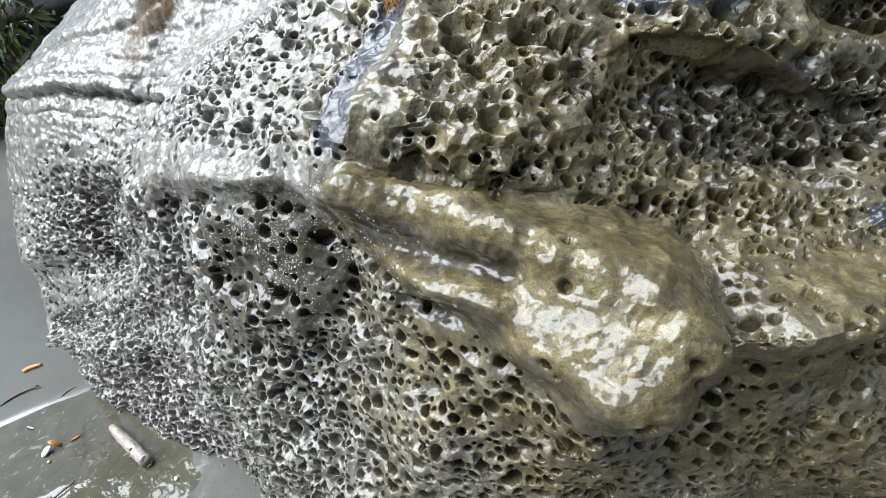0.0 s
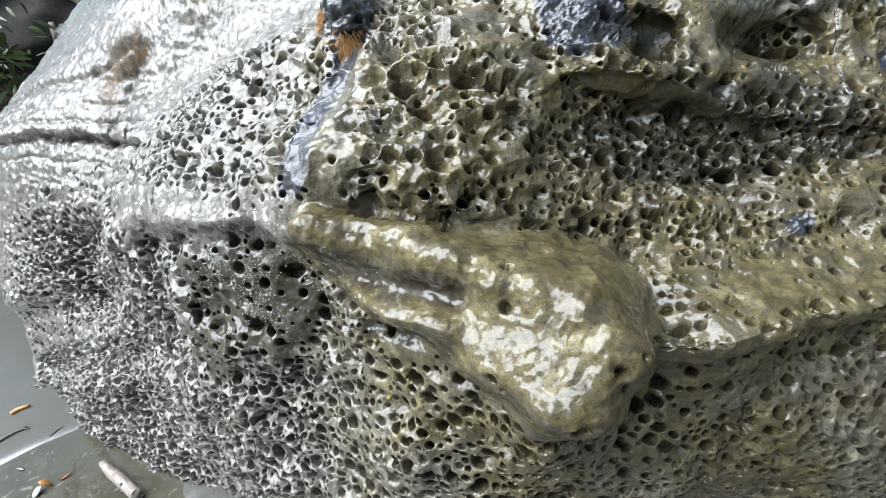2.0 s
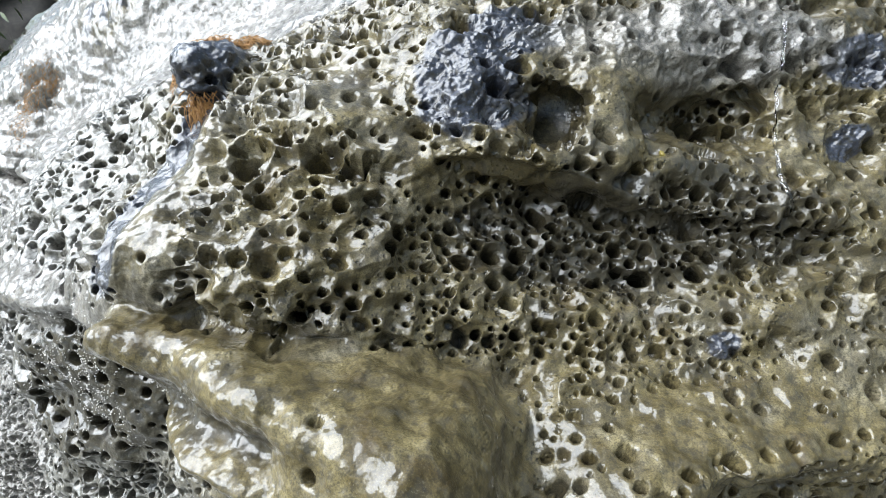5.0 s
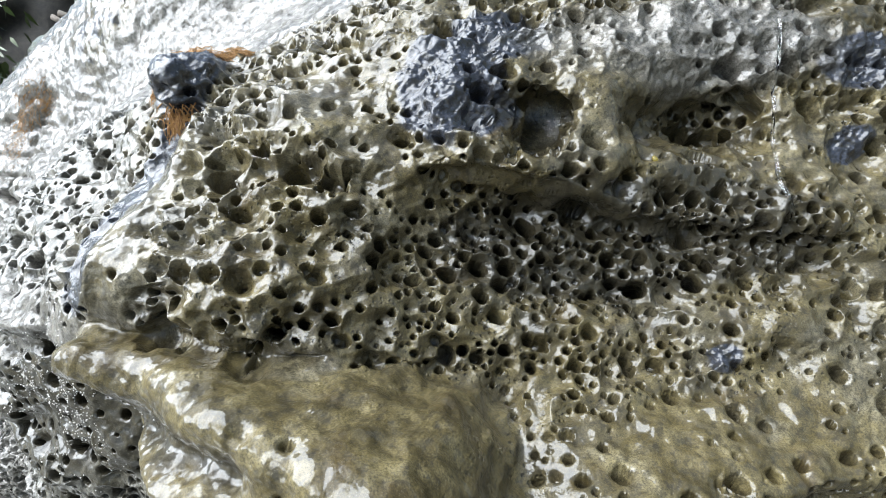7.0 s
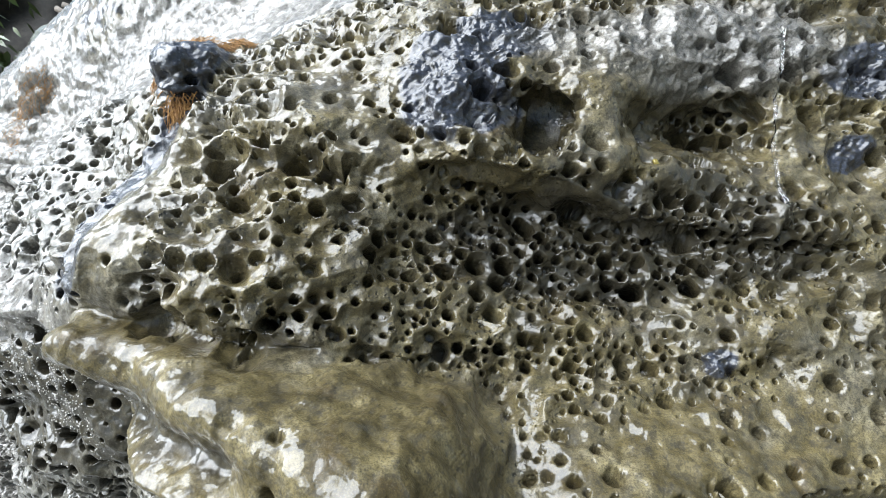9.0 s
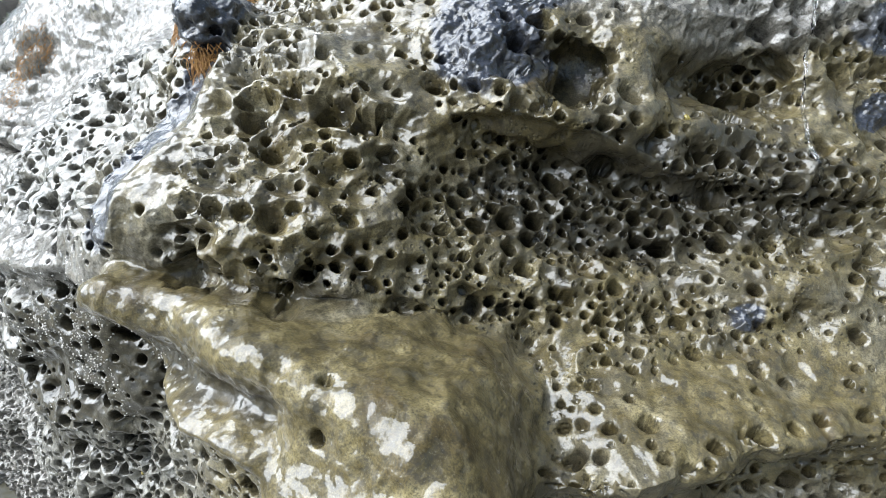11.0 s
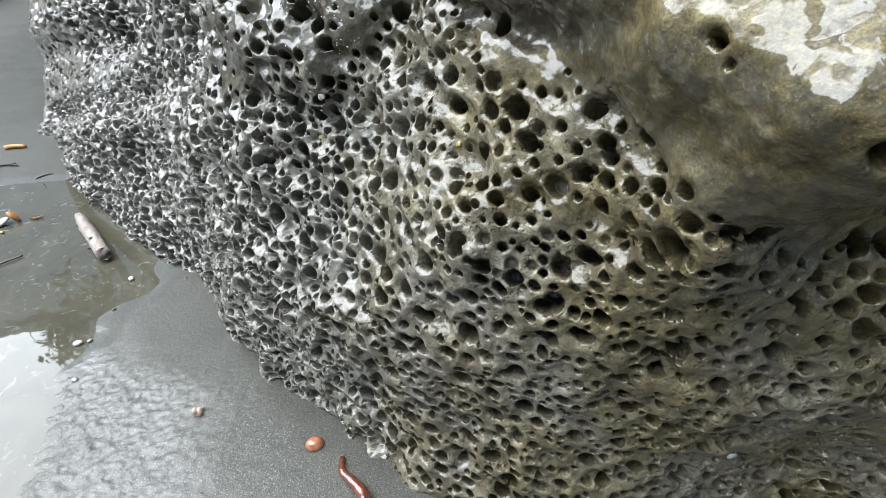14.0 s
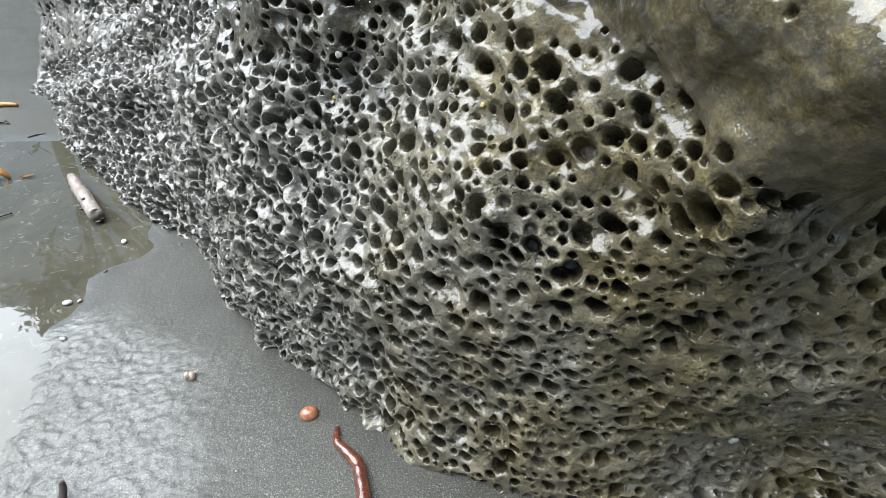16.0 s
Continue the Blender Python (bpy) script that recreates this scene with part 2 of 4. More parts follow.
# broad swells and hollows: centre u, v, reach u, v, height
FAR_END = [
    (-2.20, -0.08, 0.40, 0.26, -0.130),
    (-1.72, 0.39, 0.40, 0.26, -0.086),
    (-1.72, 0.55, 0.40, 0.26, -0.061),
    (-1.48, -0.23, 0.40, 0.26, -0.147),
    (-1.24, 0.70, 0.40, 0.26, -0.050),
    (-1.24, 1.02, 0.40, 0.26, -0.117),
    (-1.15, -0.10, 0.25, 0.20, -0.095),
    (-1.00, -0.54, 0.40, 0.26, -0.055),
    (-1.00, -0.46, 0.25, 0.20, -0.103),
    (-1.00, 0.86, 0.40, 0.26, -0.106),
    (-0.95, 0.31, 0.16, 0.14, 0.055),
    (-0.76, -0.23, 0.40, 0.26, -0.107),
    (-0.70, -0.59, 0.10, 0.09, -0.049),
    (-0.70, 0.98, 0.25, 0.20, -0.067),
]
MIDDLE = [
    (-0.52, 0.16, 0.10, 0.09, -0.056),
    (-0.52, 0.86, 0.40, 0.26, -0.118),
    (-0.47, -0.62, 0.16, 0.14, -0.055),
    (-0.38, -0.20, 0.16, 0.14, -0.044),
    (-0.38, 0.06, 0.16, 0.14, -0.083),
    (-0.38, 0.31, 0.16, 0.14, -0.048),
    (-0.28, -0.54, 0.40, 0.26, -0.101),
    (-0.28, -0.11, 0.16, 0.14, -0.055),
    (-0.28, 0.16, 0.10, 0.09, -0.054),
    (-0.28, 0.60, 0.10, 0.09, -0.067),
    (-0.28, 1.02, 0.40, 0.26, -0.101),
    (-0.16, 0.38, 0.10, 0.09, 0.083),
    (-0.10, -0.21, 0.10, 0.09, 0.028),
    (-0.04, 0.06, 0.10, 0.09, 0.046),
    (-0.04, 0.65, 0.10, 0.09, 0.039),
    (-0.04, 1.02, 0.40, 0.26, -0.109),
]
NEAR_END = [
    (0.01, 0.31, 0.16, 0.14, 0.084),
    (0.08, -0.05, 0.10, 0.09, 0.062),
    (0.14, 0.22, 0.10, 0.09, 0.060),
    (0.20, -0.16, 0.10, 0.09, 0.119),
    (0.32, 0.06, 0.10, 0.09, -0.042),
    (0.35, -0.58, 0.25, 0.20, -0.109),
    (0.44, -0.05, 0.10, 0.09, 0.032),
    (0.44, 0.16, 0.10, 0.09, -0.032),
    (0.49, -0.53, 0.16, 0.14, -0.091),
    (0.50, -0.11, 0.10, 0.09, 0.063),
    (0.50, 0.49, 0.10, 0.09, -0.038),
    (0.62, 0.11, 0.10, 0.09, -0.045),
    (0.74, 0.22, 0.10, 0.09, 0.046),
    (0.74, 0.43, 0.10, 0.09, -0.053),
    (0.92, 0.39, 0.40, 0.26, -0.051),
    (0.92, 1.02, 0.40, 0.26, 0.066),
]


def form(u, v):
    h = -0.62 * soft(-u - 0.35, 0.12) - 0.30 * soft(u - 0.30, 0.10)
    h = h - 0.75 * soft(v - 0.62 + 0.25 * np.minimum(u, 0), 0.06) - 0.55 * soft(-0.28 - v, 0.05)
    h = h - 2.2 * soft(-2.68 + 0.14 * v - u, 0.035) + 0.30 * soft(v - 0.80, 0.04) * smooth(u, 0.28, 0.46)
    for cu, cv, ru, rv, tall in FAR_END + MIDDLE + NEAR_END:
        h = h + tall * bump(u, v, cu, cv, ru, rv)
    # the long boss that ends in the snout
    t, k = spine(u, v, ((-0.12, 0.222), (0.252, -0.008)), (0.066, 0.132), 6.0)
    h = h + (0.074 + 0.174 * t + 0.30 * t * (v + 0.01) + 0.40 * t * (u - 0.19)) * k
    # the brown gully beside it, the lower rib and the hollow under that
    h = h - 0.028 * spine(u, v, ((-0.15, 0.185), (0.11, 0.095)), (0.028, 0.024), 2.0)[1]
    h = h + 0.022 * spine(u, v, ((-0.11, 0.118), (0.08, 0.055)), (0.026, 0.024), 2.0)[1]
    h = h - 0.022 * spine(u, v, ((-0.10, 0.070), (0.07, 0.010)), (0.028, 0.022), 2.0)[1]
    h = h - 0.03 * bump(u, v, 0.315, -0.075, 0.022, 0.030, 0, 3)
    # the rounded ledge, the crack above it, the domed shoulder
    h = h + brow(u, v, (-0.68, -0.47, -0.30, -0.16, -0.06), (0.395, 0.345, 0.305, 0.24, 0.20), (0.067, 0.086, 0.091, 0.067, 0.03), 0.04, 0.10)
    h = h + rift(u, v, (-0.11, 0.04, 0.17), (0.285, 0.235, 0.205), 0.022, 0.012)
    h = h + 0.052 * bump(u, v, 0.09, 0.43, 0.21, 0.18, 12, 6)
    # the hanging lobe, with the face falling back beside it
    h = h + 0.072 * bump(u, v, -0.44, 0.17, 0.20, 0.16, -14, 8)
    h = h - 0.092 * smooth(-u, 0.66, 0.78) * smooth(v, -0.05, 0.10) * (1 - smooth(v, 0.33, 0.45))
    # the knob on the near end, the overhung recess and the lip over it
    h = h + brow(u, v, (0.38, 0.52, 0.66, 0.80, 1.10), (-0.06, -0.065, -0.07, -0.09, -0.14), (0.055, 0.098, 0.11, 0.076, 0.055), 0.05, 0.085)
    h = h - 0.056 * bump(u, v, 0.58, 0.27, 0.30, 0.11, -12, 5)
    h = h + brow(u, v, (0.34, 0.41, 0.49, 0.57, 0.66, 0.78, 0.95), (0.43, 0.425, 0.40, 0.355, 0.31, 0.27, 0.24), (0.03, 0.068, 0.078, 0.078, 0.068, 0.04, 0.03), 0.032, 0.17)
    # two caves eaten into the brow
    h = h - 0.045 * bump(u, v, 0.505, 0.488, 0.060, 0.040, -20, 4)
    h = h - 0.055 * bump(u, v, 0.750, 0.440, 0.105, 0.048, -12, 4)
    # blue strip between two fault planes, and the knobs
    h = h - 0.018 * spine(u, v, ((-0.03, 0.60), (-0.16, 0.35)), (0.03, 0.028), 4.0)[1]
    h = h + 0.068 * bump(u, v, -0.04, 0.71, 0.055, 0.075, 20, 4)
    h = h + 0.05 * bump(u, v, -1.08, 1.22, 0.11, 0.14, 0, 4)
    # the scooped bowl
    h = h - 0.084 * bump(u, v, -1.46, 0.42, 0.30, 0.20, 0, 5)
    # bedding cracks and slabs of the far end
    h = h + rift(u, v, (-2.4, -1.74, -1.27, -0.93), (1.24, 1.03, 0.87, 0.72), 0.045, 0.015)
    for lift, deep in ((-0.09, 0.012), (0.07, 0.014), (0.15, 0.010), (0.24, 0.014)):
        h = h + rift(u, v, (-2.4, -1.74, -1.27, -0.93), (1.24 + lift, 1.03 + 0.9 * lift, 0.87 + lift, 0.72 + 1.2 * lift), deep, 0.010)
    h = h + brow(u, v, (-2.4, -1.74, -1.27, -0.93), (1.25, 1.04, 0.88, 0.73), (0.04, 0.04, 0.035, 0.02), 0.02, 0.25)
    h = h + rift(u, v, (-2.3, -1.99, -1.36, -1.02), (1.42, 1.36, 1.17, 1.13), 0.03, 0.016)
    h = h - 0.022 * spine(u, v, ((-1.22, 0.83), (-0.99, 1.12)), (0.03, 0.03), 2.0)[1]
    return h


def lattice(p, scale, seed):
    """Smooth value noise, about -1 to 1, at places p (n, 3)."""
    q = p * scale + seed * 17.31
    i = np.floor(q).astype(np.int64)
    f = q - i
    f = f * f * (3 - 2 * f)
    total = 0.0
    for dx in (0, 1):
        for dy in (0, 1):
            for dz in (0, 1):
                k = (i[:, 0] + dx) * 374761393 + (i[:, 1] + dy) * 668265263 + (i[:, 2] + dz) * 2147483647 + seed * 974711
                k = (k ^ (k >> 13)) * 1274126177 & 0x7FFFFFFF
                k = (k ^ (k >> 16)) & 0xFFFF
                w = (f[:, 0] if dx else 1 - f[:, 0]) * (f[:, 1] if dy else 1 - f[:, 1]) * (f[:, 2] if dz else 1 - f[:, 2])
                total = total + w * (k / 32767.5 - 1)
    return total


def spaced(start, stop, fine_from, fine_to, step, grow):
    """Grid lines that stand step apart in the near stretch and spread out beyond it."""
    line = list(np.arange(fine_from, fine_to, step))
    s, x = step, fine_from
    while x > start:
        s = min(s * (1 + grow), 0.009 if x > -2.6 else 0.02)
        x -= s
        line.insert(0, x)
    s, x = step, line[-1]
    while x < stop:
        s = min(s * (1 + grow), 0.02)
        x += s
        line.append(x)
    return np.array(line)


def zones(u, v):
    """How far each kind of ground holds at (u, v), 0 to 1."""
    z = {}
    z["snout"] = spine(u, v, ((-0.12, 0.215), (0.245, 0.0)), (0.085, 0.130), 8)[1]
    z["ledge"] = spine(u, v, ((-0.90, 0.50), (-0.10, 0.265)), (0.075, 0.055), 6)[1]
    far = smooth(-u, 0.66, 0.78) * smooth(v - np.interp(u, (-2.6, -2.3, -1.5, -1.1, -0.9, -0.75, -0.66), (0.10, 0.12, 0.14, 0.12, 0.24, 0.42, 0.46)), 0, 0.05)
    bowl = bump(u, v, -1.48, 0.41, 0.60, 0.225, -8, 8)
    back = smooth(v, 0.76, 0.82) * smooth(0.30 - u, 0, 0.05)
    z["slab"] = np.maximum(far * (1 - bowl), back)
    z["dome"] = bump(u, v, 0.09, 0.42, 0.21, 0.18, 12, 6)
    z["recess"] = bump(u, v, 0.62, 0.28, 0.32, 0.105, -8, 6)
    z["shelf"] = bump(u, v, 0.55, 0.105, 0.34, 0.085, -10, 6)
    z["lobe"] = np.maximum(bump(u, v, -0.40, 0.17, 0.22, 0.14, -14, 6), bump(u, v, -0.58, 0.07, 0.10, 0.10, 0, 5))
    z["gully"] = np.maximum(spine(u, v, ((-0.13, 0.195), (0.10, 0.10)), (0.035, 0.028), 4.0)[1], bump(u, v, -0.03, 0.05, 0.13, 0.025, -12, 4))
    z["crust"] = np.maximum.reduce([bump(u, v, 0.40, 0.55, 0.09, 0.10, -15, 5), bump(u, v, 0.47, 0.63, 0.10, 0.06, 0, 5), bump(u, v, 0.98, 0.37, 0.05, 0.035, 25, 5),
                                    0.8 * bump(u, v, 1.03, 0.50, 0.07, 0.06, 0, 5), 0.8 * bump(u, v, 0.70, 0.085, 0.025, 0.025, 0, 4), bump(u, v, -0.03, 0.68, 0.055, 0.09, 20, 5)])
    z["strip"] = spine(u, v, ((-0.03, 0.61), (-0.16, 0.35)), (0.032, 0.034), 6)[1]
    z["pale"] = bump(u, v, 0.76, 0.575, 0.30, 0.085, -8, 6)
    z["boss"] = np.maximum(bump(u, v, 0.60, -0.005, 0.16, 0.045, -5, 6), bump(u, v, 0.78, -0.03, 0.13, 0.06, 0, 6))
    z["cave"] = np.maximum(bump(u, v, 0.505, 0.485, 0.075, 0.055, -20, 5), bump(u, v, 0.75, 0.43, 0.12, 0.075, -12, 5))
    z["under"] = spine(u, v, ((0.05, -0.005), (0.24, -0.165)), (0.035, 0.055), 4.0)[1]
    z["lip"] = bump(u, v, 0.68, 0.45, 0.34, 0.13, -14, 6) * (1 - z["cave"])
    z["moss"] = bump(u, v, 1.03, 0.26, 0.075, 0.09, 0, 6)
    z["flank"] = np.maximum.reduce([spine(u, v, ((-0.01, 0.53), (-0.09, 0.30)), (0.045, 0.05), 6)[1], spine(u, v, ((0.21, 0.62), (0.31, 0.40)), (0.045, 0.035), 6)[1],
                                    bump(u, v, 0.17, 0.20, 0.07, 0.03, -20, 5), bump(u, v, -0.02, 0.015, 0.11, 0.035, -12, 5)])
    z["block"] = np.maximum(bump(u, v, -0.36, 0.54, 0.22, 0.11, 35, 5), bump(u, v, -0.10, 0.44, 0.05, 0.16, -18, 5))
    z["lump"] = np.maximum(bump(u, v, -1.02, 1.14, 0.13, 0.10, 20, 5), bump(u, v, -0.62, 1.26, 0.28, 0.13, 25, 5))
    return z


us = spaced(-3.2, 1.6, -0.66, 1.02, 0.0019, 0.0032)
vs = spaced(-0.9, 2.0, -0.70, 0.66, 0.0019, 0.02)
UU, VV = (a.ravel() for a in np.meshgrid(us, vs))
ny, nx = len(vs), len(us)


def surface(u, v):
    flat = np.stack([u, v, 0 * u], 1)
    h = form(u + 0.011 * lattice(flat, 8, 51) + 0.005 * lattice(flat, 21, 53), v + 0.011 * lattice(flat, 8, 52) + 0.005 * lattice(flat, 21, 54))
    return FO + u[:, None] * FU + v[:, None] * FV + h[:, None] * FN


def turned(p):
    """Normals of the grid of places p."""
    g = p.reshape(ny, nx, 3)
    n = np.cross(np.gradient(g, axis=1), np.gradient(g, axis=0)).reshape(-1, 3)
    return n / np.linalg.norm(n, axis=1)[:, None]


BASE = surface(UU, VV)
TURN = turned(BASE)
wob = lattice(BASE, 14, 1), lattice(BASE, 14, 2)
Z = zones(UU + 0.018 * wob[0], VV + 0.018 * wob[1])
calm = np.maximum.reduce([Z["snout"], 0.8 * Z["flank"], 0.8 * Z["ledge"], 0.7 * Z["slab"], Z["boss"], Z["moss"], 0.75 * Z["lobe"], 0.8 * Z["gully"], 0.5 * Z["lip"]])

# knobs, folds and ripples of the bare surface
rise = (0.012 * lattice(BASE, 9, 3) + 0.007 * lattice(BASE, 21, 4)) * (1 - 0.55 * calm)
fold = 1 - 2 * np.abs(lattice(BASE @ np.array(((1, 0, 0.35), (0, 1, 0), (-0.35, 0, 1.0))), 26, 12))
low = smooth(UU, -0.40, -0.15) * smooth(0.08 - VV, 0.0, 0.12)
rise += 0.008 * fold * (1 - 0.85 * calm) * (1 - 0.55 * low)
rise += 0.0032 * lattice(BASE, 48, 5) * (1 - 0.45 * calm) + 0.0012 * lattice(BASE, 120, 6) * (1 - 0.5 * calm)
rise += 0.0042 * np.maximum(Z["crust"], 0.5 * Z["pale"]) * lattice(BASE, 150, 7)
rise += (0.0030 * lattice(BASE, 30, 14) + 0.0013 * lattice(BASE, 85, 17)) * calm
layer = VV * 60 + 3.0 * lattice(BASE, 5, 8)
wrinkle = 1 - 2 * np.abs(lattice(BASE @ np.array(((1, 0, 0.5), (0.3, 1, 0), (-0.8, 0.4, 2.2))), 17, 15))
rise += (0.0045 * wrinkle + 0.0030 * lattice(BASE, 70, 16)) * np.maximum(Z["slab"], 0.5 * Z["ledge"])
rise += 0.0042 * lattice(BASE @ np.array(((1, 0, 0), (0, 1, 0), (0, 0, 2.6))), 34, 18) * np.maximum(Z["shelf"], 0.7 * Z["boss"])
rise += 0.0030 * np.sin(layer) * np.maximum(0.5 * Z["slab"], Z["pale"])


def pits(count, seed, scoops):
    """Old bore holes, packed side by side from the wide ones down: place, radius, depth, stretch. scoops: wide shallow hollows instead."""
    rng = np.random.default_rng(seed)
    u, v = rng.uniform(-2.55, 1.25, count), rng.uniform(-0.86, 0.80, count)
    p = surface(u, v)
    z = zones(u + 0.012 * lattice(p, 14, 1), v + 0.012 * lattice(p, 14, 2))
    left = smooth(-u, 0.05, 0.55)
    cover = 0.97 * np.ones(count)
    for key, most in (("snout", 0.0), ("ledge", 0.03), ("slab", 0.05), ("strip", 0.06), ("crust", 0.08), ("pale", 0.08), ("boss", 0.05), ("moss", 0.02), ("flank", 0.06), ("block", 0.22), ("gully", 0.04), ("lip", 0.12)):
        cover *= 1 - (1 - most) * z[key]
    cover *= (1 - 0.90 * z["lobe"]) * (1 - 0.2 * z["shelf"]) * (1 - (0.0 if scoops else 0.85) * z["dome"])
    cover *= 1 - 0.88 * smooth(lattice(p, 6, 11) + 0.5 * lattice(p, 15, 13), -0.02, 0.32) * (1 - 0.6 * left) * (1 - 0.7 * z["recess"]) * (1 - 0.6 * smooth(-v, 0.1, 0.25))
    if scoops:
        r = (0.0115 + 0.0050 * z["dome"]) * np.exp(rng.normal(0, 0.28, count))
        r = np.clip(r, 0.007, 0.030)
        cover *= (0.40 + 0.60 * z["dome"]) * (1 - 0.92 * smooth(0.08 - v, 0.0, 0.1) * smooth(u, -0.5, -0.2)) * (1 - 0.8 * z["shelf"])
        apart = 1.25 - 0.25 * z["dome"] + 0 * u
    else:
        lower = smooth(u, -0.40, -0.15) * smooth(0.08 - v, 0.0, 0.12)
        r = (0.0048 - 0.0004 * z["recess"] - 0.0012 * z["shelf"] + 0.0008 * lower + 0.0006 * left + 0.0030 * smooth(-u, 0.55, 0.9)) * np.exp(rng.normal(0, 0.40, count))
        r = np.clip(r, 0.0028, 0.0125)
        apart = 1.44 + 0.16 * lower * (1 - smooth(-v, 0.34, 0.46)) - 0.24 * left - 0.10 * smooth(-u, 0.55, 0.9) - 0.22 * z["recess"] - 0.15 * z["cave"] + 0.10 * z["shelf"] + 0.60 * z["lobe"]
    apart = apart * rng.uniform(0.78, 1.25, count)
    keep = rng.random(count) < cover
    order = np.argsort(-(r * np.exp(rng.normal(0, 0.55, count))))
    cells, made = {}, []
    for i in order[keep[order]]:
        x, y, w = p[i]
        a, b, c = int(x // 0.05), int(y // 0.05), int(w // 0.05)
        clear = True
        for q in (cells.get((a + da, b + db, c + dc), ()) for da in (-1, 0, 1) for db in (-1, 0, 1) for dc in (-1, 0, 1)):
            for x2, y2, w2, r2 in q:
                if (x - x2) ** 2 + (y - y2) ** 2 + (w - w2) ** 2 < (apart[i] * (r[i] + r2)) ** 2:
                    clear = False
                    break
            if not clear:
                break
        if clear:
            cells.setdefault((a, b, c), []).append((x, y, w, r[i]))
            deep = r[i] * (rng.uniform(0.35, 0.75) if scoops else rng.choice((2.2, 4.5, 6.0, 7.0)))
            made.append((u[i], v[i], r[i], deep, rng.uniform(1.0, 1.3) + (0.25 * rng.random() if v[i] < -0.12 or scoops else 0.0)))
    return made


# the holes that stand out: u, v, radius, depth
GREAT = [(0.401, 0.655, 0.021, 0.063), (0.443, 0.530, 0.020, 0.059), (0.528, 0.510, 0.030, 0.091), (0.571, 0.494, 0.013, 0.040), (0.479, 0.561, 0.015, 0.045), (0.819, 0.521, 0.020, 0.059), (0.916, 0.509, 0.014, 0.041),
        (0.941, 0.432, 0.022, 0.065), (0.718, 0.489, 0.023, 0.070), (0.655, 0.442, 0.022, 0.066), (0.739, 0.439, 0.020, 0.060), (0.840, 0.462, 0.025, 0.076), (0.783, 0.428, 0.016, 0.049), (0.586, 0.428, 0.016, 0.048),
        (0.871, 0.320, 0.014, 0.041), (0.431, 0.430, 0.014, 0.042), (0.469, 0.430, 0.011, 0.033), (0.755, 0.322, 0.014, 0.041), (0.911, 0.145, 0.014, 0.041), (0.888, 0.130, 0.009, 0.028), (0.856, 0.193, 0.011, 0.034),
        (0.490, 0.469, 0.016, 0.048), (0.738, 0.381, 0.016, 0.047)]
DOMED = [(0.066, 0.479, 0.021, 0.033), (0.093, 0.421, 0.015, 0.024), (0.174, 0.458, 0.015, 0.025), (0.225, 0.437, 0.023, 0.037), (0.035, 0.341, 0.014, 0.023), (0.075, 0.331, 0.013, 0.020), (0.108, 0.314, 0.008, 0.014),
        (0.031, 0.429, 0.009, 0.015), (-0.027, 0.279, 0.010, 0.016), (0.140, 0.244, 0.013, 0.021), (0.246, 0.387, 0.014, 0.022), (0.190, 0.305, 0.013, 0.021), (0.132, 0.329, 0.010, 0.016), (0.091, 0.215, 0.009, 0.015),
        (0.174, 0.543, 0.011, 0.018), (0.222, 0.558, 0.009, 0.014), (0.126, 0.506, 0.016, 0.025)]
SHELF = [(0.319, 0.166, 0.013, 0.032), (0.355, 0.152, 0.011, 0.029), (0.366, 0.083, 0.012, 0.031), (0.490, 0.113, 0.010, 0.024), (0.561, 0.099, 0.010, 0.025), (0.289, 0.111, 0.010, 0.025), (0.344, 0.077, 0.008, 0.020),
        (0.226, 0.174, 0.008, 0.021), (0.448, 0.152, 0.011, 0.027), (0.328, 0.089, 0.007, 0.018), (0.650, 0.040, 0.006, 0.016)]
LOWER = [(0.021, -0.280, 0.012, 0.042), (0.076, -0.314, 0.011, 0.040), (-0.036, -0.321, 0.008, 0.029), (-0.018, -0.248, 0.011, 0.039), (0.038, -0.219, 0.007, 0.026), (0.160, -0.155, 0.008, 0.027), (0.194, -0.193, 0.009, 0.031),
        (0.189, -0.126, 0.008, 0.028), (0.146, -0.182, 0.015, 0.054), (0.192, -0.160, 0.009, 0.030), (0.134, -0.318, 0.008, 0.029), (0.157, -0.324, 0.008, 0.027), (0.187, -0.311, 0.016, 0.057), (-0.094, -0.217, 0.009, 0.032),
        (-0.065, -0.240, 0.011, 0.037), (-0.088, -0.163, 0.008, 0.029), (-0.202, -0.396, 0.011, 0.038), (-0.165, -0.385, 0.010, 0.036), (0.070, -0.082, 0.010, 0.036), (0.049, -0.113, 0.010, 0.034), (-0.038, -0.043, 0.013, 0.045),
        (-0.015, -0.082, 0.010, 0.036), (-0.357, -0.047, 0.011, 0.038), (-0.026, -0.389, 0.009, 0.031)]
LONE = [(0.175, 0.069, 0.008, 0.016), (0.257, 0.022, 0.010, 0.004), (0.310, -0.037, 0.011, 0.022), (0.310, -0.063, 0.007, 0.014), (-0.407, 0.109, 0.016, 0.032), (-0.231, 0.101, 0.015, 0.030), (-0.265, 0.201, 0.018, 0.037),
        (-0.577, 0.153, 0.017, 0.034)]


